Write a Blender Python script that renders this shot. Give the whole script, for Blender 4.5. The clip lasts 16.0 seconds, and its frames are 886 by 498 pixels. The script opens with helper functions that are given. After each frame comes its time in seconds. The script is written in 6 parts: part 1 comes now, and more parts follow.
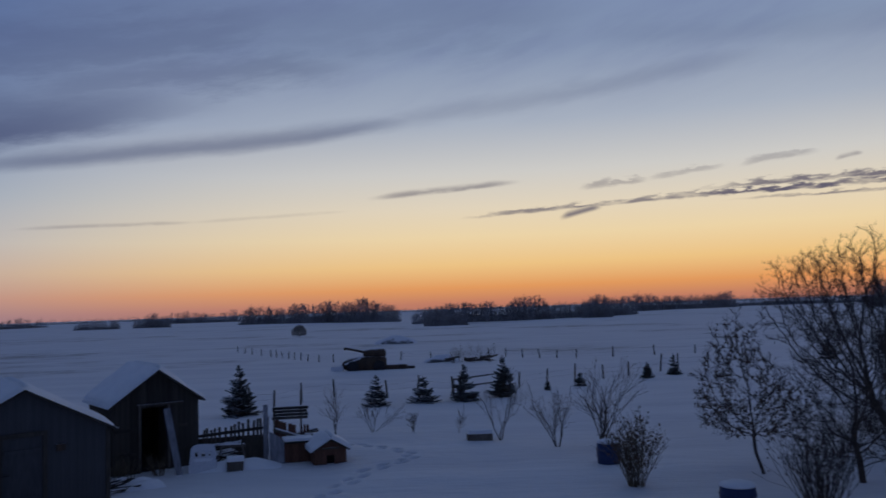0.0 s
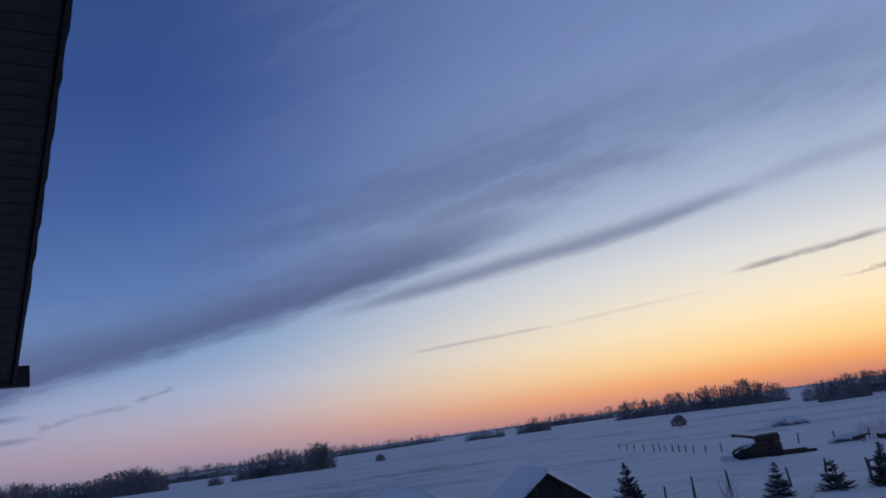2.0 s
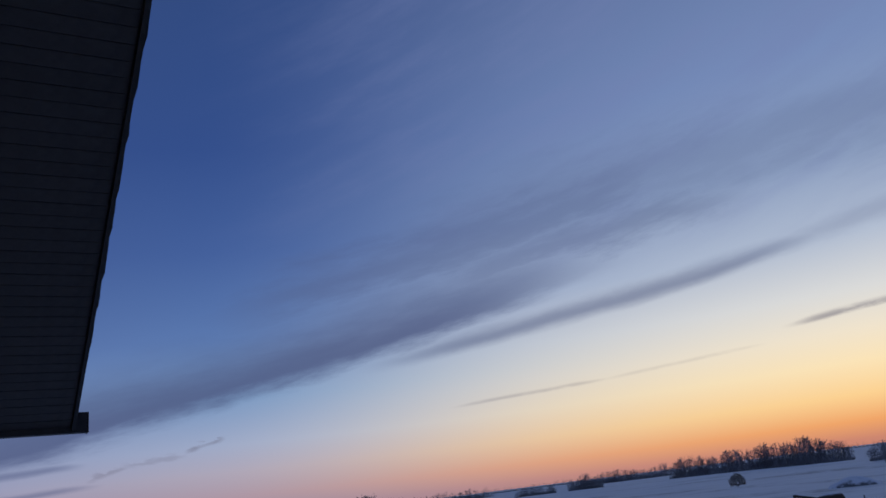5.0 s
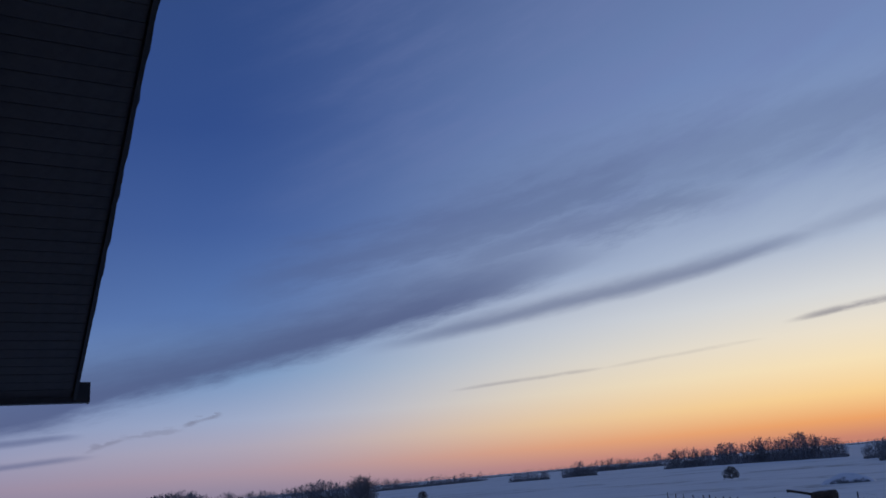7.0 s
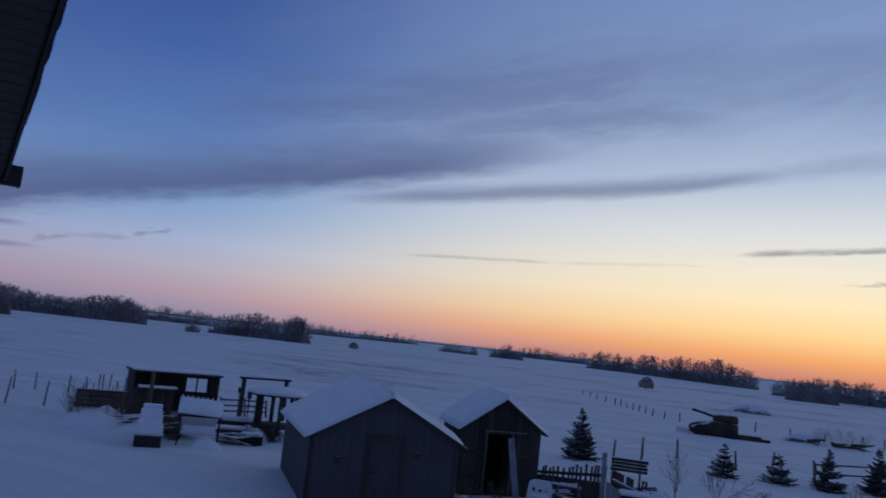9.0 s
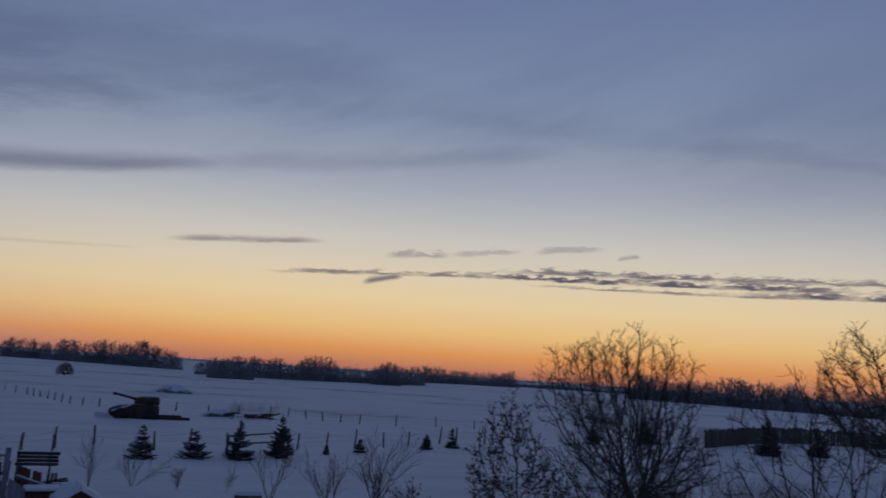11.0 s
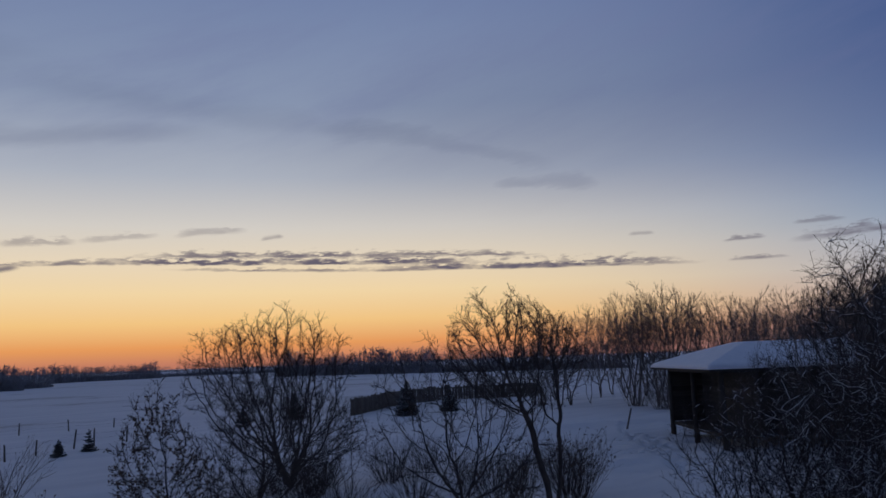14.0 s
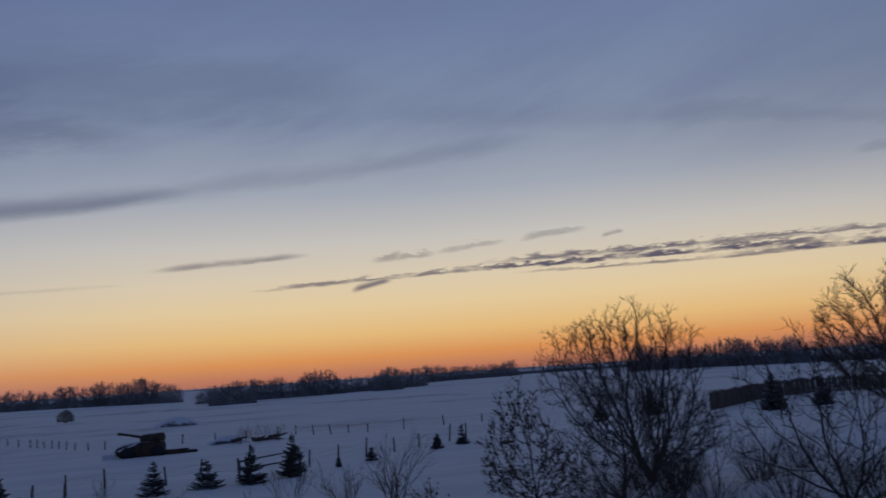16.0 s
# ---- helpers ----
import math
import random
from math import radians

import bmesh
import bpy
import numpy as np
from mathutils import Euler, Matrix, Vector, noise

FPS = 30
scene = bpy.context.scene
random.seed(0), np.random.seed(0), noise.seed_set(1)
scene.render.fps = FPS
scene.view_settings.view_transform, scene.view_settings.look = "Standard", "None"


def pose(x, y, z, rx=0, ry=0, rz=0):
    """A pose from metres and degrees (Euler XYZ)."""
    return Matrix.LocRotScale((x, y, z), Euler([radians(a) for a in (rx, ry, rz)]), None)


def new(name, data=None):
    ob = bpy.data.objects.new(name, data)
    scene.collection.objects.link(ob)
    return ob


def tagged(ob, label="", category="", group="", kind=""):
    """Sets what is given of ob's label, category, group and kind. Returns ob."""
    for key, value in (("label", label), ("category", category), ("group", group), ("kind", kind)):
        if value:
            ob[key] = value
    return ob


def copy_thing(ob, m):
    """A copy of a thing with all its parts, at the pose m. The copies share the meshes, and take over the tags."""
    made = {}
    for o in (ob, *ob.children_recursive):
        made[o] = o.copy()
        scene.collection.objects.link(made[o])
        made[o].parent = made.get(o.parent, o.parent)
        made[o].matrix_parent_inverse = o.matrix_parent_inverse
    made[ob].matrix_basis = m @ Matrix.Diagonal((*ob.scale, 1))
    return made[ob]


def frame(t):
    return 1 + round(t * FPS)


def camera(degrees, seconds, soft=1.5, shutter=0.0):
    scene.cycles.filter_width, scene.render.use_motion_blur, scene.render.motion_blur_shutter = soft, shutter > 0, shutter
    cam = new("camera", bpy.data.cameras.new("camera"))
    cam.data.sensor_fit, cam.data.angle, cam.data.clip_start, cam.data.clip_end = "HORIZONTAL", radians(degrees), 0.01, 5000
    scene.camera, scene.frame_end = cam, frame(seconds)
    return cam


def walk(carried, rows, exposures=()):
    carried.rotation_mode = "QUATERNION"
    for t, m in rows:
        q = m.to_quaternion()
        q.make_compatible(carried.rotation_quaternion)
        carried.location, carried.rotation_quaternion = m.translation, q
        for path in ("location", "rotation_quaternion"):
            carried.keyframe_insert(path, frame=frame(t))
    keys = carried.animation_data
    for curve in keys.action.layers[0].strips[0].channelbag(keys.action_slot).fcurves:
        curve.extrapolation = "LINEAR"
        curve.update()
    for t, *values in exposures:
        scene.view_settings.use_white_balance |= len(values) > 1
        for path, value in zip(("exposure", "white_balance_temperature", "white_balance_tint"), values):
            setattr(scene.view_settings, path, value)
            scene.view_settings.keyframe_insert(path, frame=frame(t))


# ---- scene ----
EYE = 4.5
cam = camera(57.65, 16.0, soft=1.6, shutter=0.2)
ROWS = [
    (0.0, -0.000, -0.000, -0.000, 0.00, 4.20, 1.94),
    (0.5, 0.005, 0.010, 0.016, 8.89, 4.60, 1.40),
    (1.0, 0.007, -0.011, 0.011, 16.12, 5.06, 2.16),
    (1.5, -0.010, -0.007, 0.033, 21.94, 7.88, 4.92),
    (2.0, -0.032, -0.004, 0.012, 26.07, 13.02, 7.82),
    (2.5, -0.035, -0.010, 0.011, 29.32, 16.52, 8.68),
    (3.0, -0.027, -0.026, 0.003, 31.16, 18.32, 8.58),
    (3.5, -0.010, -0.034, -0.005, 32.33, 18.42, 7.92),
    (4.0, 0.022, -0.019, -0.011, 32.12, 18.10, 7.04),
    (4.5, -0.012, -0.041, 0.000, 30.33, 17.48, 6.87),
    (4.7, -0.019, -0.036, 0.000, 29.80, 17.34, 7.05),
    (6.8, -0.098, 0.008, 0.001, 28.47, 16.38, 5.71),
    (7.0, -0.104, 0.017, 0.007, 29.06, 15.93, 4.96),
    (7.5, -0.112, 0.038, 0.022, 31.17, 14.03, 1.28),
    (8.0, -0.088, 0.069, 0.015, 33.31, 10.60, -1.93),
    (8.2, -0.085, 0.107, 0.005, 32.98, 9.11, -2.85),
    (10.3, 0.020, 0.041, 0.000, -0.84, 7.72, -7.41),
    (10.5, 0.026, 0.034, 0.002, -5.10, 8.13, -6.24),
    (11.0, 0.081, -0.007, -0.010, -14.72, 8.85, -3.72),
    (11.5, 0.075, -0.036, -0.015, -23.65, 9.39, -2.21),
    (12.0, 0.037, -0.034, 0.010, -32.74, 9.16, -0.90),
    (12.5, 0.047, -0.014, 0.011, -37.48, 8.43, 0.62),
    (13.0, 0.048, -0.014, 0.000, -38.96, 8.09, 1.38),
    (13.5, 0.047, -0.007, 0.008, -39.44, 7.92, 1.75),
    (14.0, 0.031, -0.003, 0.005, -39.11, 7.77, 2.07),
    (14.5, 0.025, 0.005, 0.000, -36.03, 7.40, 2.64),
    (15.0, 0.016, 0.037, -0.015, -30.61, 7.06, 3.27),
    (15.5, 0.029, 0.031, -0.027, -23.49, 7.26, 3.72),
    (16.0, 0.034, 0.019, -0.011, -14.67, 8.68, 3.77),
]
EXPOSURES = [(0.0, -0.26, 6600, 10), (1.0, -0.15, 6540, 10), (2.0, 0.05, 6420, 10), (4.7, 0.0, 6420, 10), (7.0, -0.06, 6250, 10), (7.5, -0.05, 6200, 10), (8.2, 0.2, 6080, 9), (10.3, -0.32, 6640, 10),
             (11.0, -0.40, 6800, 11), (12.2, -0.2, 6880, 12), (13.0, -0.06, 6930, 12), (13.5, -0.13, 6950, 12), (16.0, -0.42, 6830, 11)]
walk(cam, [(t, pose(x, y, EYE + z, 90 + pitch, roll, yaw)) for t, x, y, z, yaw, pitch, roll in ROWS], EXPOSURES)

rng = random.Random(7)


# ---------------------------------------------------------------- nodes
class Nodes:
    """Short hand for a node tree."""

    def __init__(self, tree):
        self.t = tree

    def add(self, kind, operation="", clamp=False):
        n = self.t.nodes.new(kind)
        if operation:
            n.operation = operation
        if clamp:
            n.use_clamp = True
        return n

    def put(self, socket, v):
        if isinstance(v, bpy.types.NodeSocket):
            self.t.links.new(v, socket)
        else:
            socket.default_value = v

    def math(self, op, a, b=None, c=None, clamp=False):
        n = self.add("ShaderNodeMath", op, clamp)
        for s, v in zip(n.inputs, (a, b, c)):
            if v is not None:
                self.put(s, v)
        return n.outputs[0]

    def ramp(self, fac, stops, smooth="LINEAR"):
        n = self.add("ShaderNodeValToRGB")
        n.color_ramp.interpolation = smooth
        el = n.color_ramp.elements
        while len(el) < len(stops):
            el.new(0.5)
        for e, (p, c) in zip(el, stops):
            e.position = p
            e.color = (*c, 1)
        self.put(n.inputs[0], fac)
        return n.outputs[0]

    def step(self, v, lo, hi, a=0.0, b=1.0):
        n = self.add("ShaderNodeMapRange")
        n.interpolation_type = "SMOOTHSTEP"
        for s, x in zip(n.inputs, (v, lo, hi, a, b)):
            self.put(s, x)
        return n.outputs[0]

    def mix(self, fac, a, b):
        n = self.add("ShaderNodeMix")
        n.data_type = "RGBA"
        self.put(n.inputs[0], fac)
        self.put(n.inputs[6], a)
        self.put(n.inputs[7], b)
        return n.outputs[2]

    def noise(self, vec, scale, detail=4.0, rough=0.55):
        n = self.add("ShaderNodeTexNoise")
        if vec is not None:
            self.put(n.inputs["Vector"], vec)
        n.inputs["Scale"].default_value = scale
        n.inputs["Detail"].default_value = detail
        n.inputs["Roughness"].default_value = rough
        return n.outputs["Fac"]

    def scaled(self, vec, s):
        n = self.add("ShaderNodeVectorMath", "MULTIPLY")
        self.put(n.inputs[0], vec)
        n.inputs[1].default_value = s
        return n.outputs[0]


def srgb(r, g, b):
    return tuple((c / 255 / 12.92) if c < 10 else ((c / 255 + 0.055) / 1.055) ** 2.4 for c in (r, g, b))


# ---------------------------------------------------------------- sky: dusk, the sun just under the horizon
world = bpy.data.worlds.new("dusk_sky")
scene.world = world
world.use_nodes = True
world.node_tree.nodes.clear()
N = Nodes(world.node_tree)
way = N.add("ShaderNodeTexCoord").outputs["Generated"]
sep = N.add("ShaderNodeSeparateXYZ")
N.put(sep.inputs[0], way)
DEG = 57.29578
az = N.math("MULTIPLY", N.math("ARCTAN2", N.math("MULTIPLY", sep.outputs[0], -1.0), sep.outputs[1]), DEG)
el = N.math("MULTIPLY", N.math("ARCSINE", sep.outputs[2]), DEG)
SUNSET = -17.0
off = N.math("SUBTRACT", az, SUNSET)
cosoff = N.math("COSINE", N.math("DIVIDE", off, DEG))
# elevation from -4 to 60 degrees along a root curve, so that the low bands get most of the ramp
e01 = N.math("POWER", N.math("DIVIDE", N.math("MAXIMUM", N.math("ADD", el, 2.0), 0.0), 62.0, clamp=True), 0.5)


def at(deg):
    return min(1.0, max(0.0, (deg + 2.0) / 62.0)) ** 0.5


warm = N.ramp(e01, [(at(d), srgb(*c)) for d, c in (
    (-1, (170, 122, 116)), (0.3, (206, 134, 110)), (1.4, (243, 166, 102)), (3, (255, 211, 144)), (5, (254, 229, 182)), (7, (243, 229, 204)),
    (9.5, (221, 220, 217)), (13, (180, 191, 209)), (18, (142, 160, 192)), (25, (120, 141, 184)), (38, (92, 110, 154)), (60, (78, 95, 122)))])
cool = N.ramp(e01, [(at(d), srgb(*c)) for d, c in (
    (-1, (138, 128, 152)), (0.4, (158, 142, 160)), (1.6, (182, 156, 164)), (3.2, (186, 174, 184)), (5, (172, 182, 205)), (8, (132, 163, 200)),
    (12, (96, 128, 181)), (18, (68, 98, 158)), (25, (52, 80, 140)), (36, (46, 72, 128)), (60, (74, 92, 121)))])
east = N.ramp(e01, [(at(d), srgb(*c)) for d, c in (
    (-1, (106, 108, 132)), (1.5, (142, 134, 162)), (3.5, (134, 143, 180)), (7, (100, 122, 172)), (14, (76, 99, 153)), (25, (54, 77, 134)), (40, (60, 80, 120)), (60, (74, 92, 121)))])
sky = N.mix(N.step(cosoff, 0.46, 1.0), cool, warm)
sky = N.mix(N.step(cosoff, -0.1, 0.80), east, sky)

# clouds: long streaks in degrees of azimuth and elevation, frayed by noise that runs along them
def lay(along, across, tilt):
    """Sky coordinates turned by tilt (rise of elevation for each degree of azimuth), scaled along and across."""
    c = N.add("ShaderNodeCombineXYZ")
    N.put(c.inputs[0], N.math("MULTIPLY", N.math("MULTIPLY_ADD", el, tilt, az), along))
    N.put(c.inputs[1], N.math("MULTIPLY", N.math("MULTIPLY_ADD", az, -tilt, el), across))
    return c.outputs[0]


drawn, level = lay(0.10, 0.46, -0.17), lay(0.34, 1.3, 0.0)
fray = N.math("SUBTRACT", N.noise(drawn, 0.9, 7.0, 0.66), 0.5)
fine = N.math("SUBTRACT", N.noise(level, 1.9, 4.0, 0.6), 0.5)
lumps = N.noise(level, 2.6, 5.0, 0.62)


def streak(a0, e0, a1, e1, up, down, strength, ragged=1.0, bow=0.0, lumpy=False):
    """A cloud from one place in the sky to another: soft by up degrees above its line and by down degrees below.
    It thins out towards both ends; a lumpy one has a flat base and a broken top."""
    length = math.hypot(a1 - a0, e1 - e0)
    ux, uy = (a1 - a0) / length, (e1 - e0) / length
    dx, dy = N.math("SUBTRACT", az, a0), N.math("SUBTRACT", el, e0)
    u = N.math("DIVIDE", N.math("MULTIPLY_ADD", dy, uy, N.math("MULTIPLY", dx, ux)), length)
    v = N.math("MULTIPLY_ADD", dy, abs(ux), N.math("MULTIPLY", dx, -uy * (1 if ux > 0 else -1)))
    mid = N.math("MULTIPLY", N.math("SUBTRACT", 1.0, u), u)
    if bow:
        v = N.math("MULTIPLY_ADD", mid, -4.0 * bow, v)
    ends = N.step(mid, 0.0, 0.2)
    if lumpy:
        v = N.math("MULTIPLY_ADD", fine, 1.3 * ragged * min(up, 0.5), v)
        top = N.math("MULTIPLY", N.math("MULTIPLY", N.step(lumps, 0.30, 0.70, 0.12, 1.75), up), N.math("MULTIPLY_ADD", ends, 0.8, 0.2))
        body = N.math("MULTIPLY", N.step(v, -down, 0.0), N.step(v, N.math("MULTIPLY", top, 0.25), top, 1.0, 0.0))
    else:
        v = N.math("MULTIPLY_ADD", fray, 2.4 * ragged * min(up, 2.2), v)
        v = N.math("MULTIPLY_ADD", fine, 0.35 * ragged * min(up, 0.7), v)
        body = N.math("MULTIPLY", N.step(v, -down, 0.0), N.step(v, 0.0, N.math("MULTIPLY_ADD", ends, up * 0.75, up * 0.25), 1.0, 0.0))
    return N.math("MULTIPLY", N.math("MULTIPLY", body, ends), strength)


def all_of(marks):
    total = marks[0]
    for m in marks[1:]:
        total = N.math("MAXIMUM", total, m)
    return total


# a thin veil of cirrus, drawn out in fibres over the upper sky
veil = N.math("MULTIPLY", N.step(N.noise(lay(0.055, 0.26, -0.34), 1.0, 7.0, 0.62), 0.40, 0.72),
              N.math("MULTIPLY", N.step(el, 11.0, 19.0), N.step(az, 48.0, 22.0)))
sky = N.mix(N.math("MULTIPLY", veil, 0.30), sky, (*srgb(116, 128, 174), 1))
broad = all_of([
    streak(78, 0.2, 13, 14.9, 4.6, 1.3, 0.84, 0.5, 0.5),
    streak(35, 9.2, -1, 13.7, 1.1, 0.8, 0.58, 0.35, -0.1),
    streak(8, 12.6, -25, 16.3, 1.1, 0.9, 0.22, 0.6, 0.1),
    streak(46, 13.0, 6, 21.0, 3.5, 2.5, 0.42, 1.3),
    streak(36, 16.5, -2, 22.0, 3.5, 2.5, 0.26, 1.3),
    streak(28, 19.5, -14, 20.0, 4.0, 3.0, 0.26, 1.1),
    streak(32, 13.6, 4, 18.0, 3.0, 2.0, 0.40, 1.2),
    # Broad grey veil added to darken the sky right of the sunset
    streak(-24, 16.0, -110, 14.0, 10.0, 9.0, 0.24, 0.4),
    streak(-9, 18.6, -36, 16.0, 1.8, 1.6, 0.14, 0.7, 0.1),
    streak(-28, 16.6, -51, 12.6, 1.8, 1.6, 0.32, 0.7, 0.7),
    streak(-42, 12.3, -52, 12.0, 1.5, 1.1, 0.34, 0.8),
    streak(-8, 15.2, -16, 15.0, 0.8, 0.7, 0.16, 0.5),
    streak(62, 3.9, 52, 4.7, 0.4, 0.35, 0.55, 0.5),
    streak(64, 2.5, 51, 3.3, 0.35, 0.3, 0.50, 0.5),
])
crisp = all_of([
    streak(5.4, 7.9, -6.2, 8.75, 0.46, 0.24, 0.62, 0.5),
    streak(-1.0, 6.3, -21, 7.2, 0.34, 0.14, 0.80, 0.6, 0.05, True),
    streak(-12, 6.95, -46, 6.6, 0.52, 0.16, 1.0, 0.9, 0.22, True),
    streak(-17, 7.5, -40, 7.25, 0.44, 0.14, 0.9, 1.0, 0.1, True),
    streak(-19, 6.65, -44, 6.25, 0.22, 0.12, 0.75, 1.0, 0.0, True),
    streak(-33, 6.5, -58, 5.9, 0.62, 0.16, 1.0, 0.4, 0.05, True),
    streak(-33, 7.6, -47, 7.05, 0.36, 0.14, 0.8, 1.0, 0.0, True),
    streak(-9.8, 8.1, -14.9, 8.4, 0.44, 0.26, 0.46, 0.9, 0.0, True),
    streak(-14.5, 8.4, -20.0, 9.0, 0.34, 0.24, 0.34, 0.9, 0.0, True),
    streak(-20.5, 8.9, -25.8, 9.4, 0.44, 0.28, 0.38, 0.9, 0.0, True),
    streak(-26.4, 8.7, -28.2, 8.95, 0.3, 0.18, 0.5, 0.7),
    streak(28.5, 5.85, 16.5, 6.45, 0.24, 0.18, 0.32, 0.4),
    streak(18, 6.35, 6, 7.1, 0.2, 0.18, 0.16, 0.3),
    streak(52.4, 3.5, 49.6, 4.3, 0.26, 0.2, 0.34, 1.0, 0.0, True),
    streak(50.6, 4.2, 46.0, 4.6, 0.3, 0.2, 0.26, 1.4, 0.0, True),
    streak(46.4, 4.8, 43.6, 5.5, 0.3, 0.2, 0.55, 1.0, 0.0, True),
    streak(-58.8, 5.9, -63.0, 5.9, 0.25, 0.14, 0.75, 0.4, 0.0, True),
    streak(-58.6, 7.2, -61.6, 7.3, 0.3, 0.16, 0.65, 0.6, 0.0, True),
    streak(-62.6, 6.9, -73, 7.4, 0.6, 0.3, 0.75, 0.8, 0.0, True),
    streak(-63.0, 8.0, -66.5, 8.0, 0.3, 0.18, 0.5, 0.7, 0.0, True),
    streak(-52.4, 8.1, -54.4, 8.1, 0.22, 0.16, 0.4, 0.6),
])
sky = N.mix(broad, sky, (*srgb(78, 89, 128), 1))
crisp = N.math("MULTIPLY", crisp, N.step(N.noise(level, 1.1, 4.0, 0.6), 0.30, 0.56, 0.35, 1.0))
crisp = N.math("MAXIMUM", crisp, streak(-8.4, 6.05, -11.6, 6.8, 0.44, 0.3, 0.85, 0.25))
sky = N.mix(crisp, sky, (*srgb(106, 102, 120), 1))
SKY = N.add("ShaderNodeBackground")
N.put(SKY.inputs["Color"], sky)
SKY.inputs["Strength"].default_value = 1.0
N.put(N.add("ShaderNodeOutputWorld").inputs[0], SKY.outputs[0])
world.cycles.sampling_method = "MANUAL"
world.cycles.sample_map_resolution = 1024


# ---------------------------------------------------------------- materials
def material(name, colour, second, rough=0.8, scale=4.0, bump=0.3, fine_scale=30.0, stretch=(1, 1, 1), metal=0.0, snow=0.0, spec=0.3, vary=0.0):
    """A surface of two colours mixed by coarse and fine noise, with a fine relief. snow: how much lies on its upward faces."""
    m = bpy.data.materials.new(name)
    m.use_nodes = True
    n = Nodes(m.node_tree)
    b = m.node_tree.nodes["Principled BSDF"]
    co = n.scaled(n.add("ShaderNodeTexCoord").outputs["Object"], stretch)
    big, small = n.noise(co, scale, 3.0), n.noise(co, fine_scale, 4.0)
    f = n.math("MULTIPLY_ADD", small, 0.5, n.math("MULTIPLY", big, 0.5))
    col = n.mix(n.step(f, 0.35, 0.65), (*colour, 1), (*second, 1))
    if vary:
        rnd = n.add("ShaderNodeObjectInfo").outputs["Random"]
        hsv = n.add("ShaderNodeHueSaturation")
        n.put(hsv.inputs["Value"], n.math("MULTIPLY_ADD", rnd, 2 * vary, 1 - vary))
        n.put(hsv.inputs["Color"], col)
        col = hsv.outputs[0]
    r = rough
    if snow:
        nz = n.add("ShaderNodeSeparateXYZ")
        n.put(nz.inputs[0], n.add("ShaderNodeNewGeometry").outputs["Normal"])
        lie = n.step(n.math("MULTIPLY_ADD", big, 0.7, nz.outputs[2]), 1.25 - snow, 1.55 - snow)
        col = n.mix(lie, col, (0.78, 0.80, 0.84, 1))
    n.put(b.inputs["Base Color"], col)
    b.inputs["Roughness"].default_value = r
    b.inputs["Metallic"].default_value = metal
    b.inputs["Specular IOR Level"].default_value = spec
    if bump:
        bp = n.add("ShaderNodeBump")
        bp.inputs["Strength"].default_value = bump
        bp.inputs["Distance"].default_value = 0.02
        n.put(bp.inputs["Height"], f)
        n.put(b.inputs["Normal"], bp.outputs[0])
    return m


def field_material():
    """Wind-packed snow with drifts, and dead grass and stubble showing through in long streaks out on the fields."""
    m = bpy.data.materials.new("field_snow")
    m.use_nodes = True
    n = Nodes(m.node_tree)
    b = m.node_tree.nodes["Principled BSDF"]
    co = n.add("ShaderNodeTexCoord").outputs["Object"]
    along = n.scaled(co, (0.25, 1.0, 1.0))
    drift, ripple, grain = n.noise(along, 0.35, 5.0, 0.6), n.noise(along, 1.6, 5.0, 0.6), n.noise(co, 9.0, 3.0)
    far = n.scaled(co, (0.8, 1.0, 1.0))
    patch, tuft = n.noise(far, 0.035, 6.0, 0.62), n.noise(far, 0.35, 4.0, 0.7)
    dist = n.add("ShaderNodeVectorMath", "LENGTH")
    n.put(dist.inputs[0], co)
    zone = n.math("MULTIPLY", n.step(dist.outputs["Value"], 45.0, 85.0), n.step(dist.outputs["Value"], 160.0, 330.0, 1.0, 0.35))
    grass = n.math("MULTIPLY", n.math("MULTIPLY", n.step(patch, 0.50, 0.64), n.step(tuft, 0.36, 0.60)), zone)
    white = n.mix(n.step(drift, 0.3, 0.7), (0.74, 0.745, 0.765, 1), (0.855, 0.855, 0.86, 1))
    n.put(b.inputs["Base Color"], n.mix(n.math("MULTIPLY", grass, 0.75), white, (0.25, 0.23, 0.20, 1)))
    b.inputs["Roughness"].default_value = 0.75
    b.inputs["Specular IOR Level"].default_value = 0.25
    bp = n.add("ShaderNodeBump")
    bp.inputs["Strength"].default_value = 0.75
    bp.inputs["Distance"].default_value = 0.22
    n.put(bp.inputs["Height"], n.math("MULTIPLY_ADD", ripple, 0.4, n.math("MULTIPLY_ADD", grain, 0.05, drift)))
    n.put(b.inputs["Normal"], bp.outputs[0])
    return m


SNOW_FIELD = field_material()
SNOW = material("snow", (0.80, 0.82, 0.85), (0.88, 0.89, 0.90), 0.75, 2.0, 0.5, 12.0)
BARK = material("dark_bark", (0.058, 0.045, 0.038), (0.105, 0.083, 0.068), 0.9, 3.0, 0.4)
BARK_SNOW = material("snowy_bark", (0.05, 0.04, 0.034), (0.09, 0.075, 0.065), 0.9, 3.0, 0.3, snow=0.06)
ASPEN = material("grey_bark", (0.12, 0.095, 0.08), (0.20, 0.165, 0.14), 0.9, 2.0, 0.3, snow=0.04)
TWIG = material("young_twigs", (0.10, 0.07, 0.05), (0.17, 0.12, 0.085), 0.85, 5.0, 0.2)
DRYLEAF = material("dry_leaves", (0.09, 0.055, 0.035), (0.17, 0.105, 0.06), 0.85, 9.0, 0.3)
NEEDLES = material("spruce_needles", (0.042, 0.047, 0.040), (0.078, 0.080, 0.068), 0.85, 3.0, 0.4, snow=0.24)
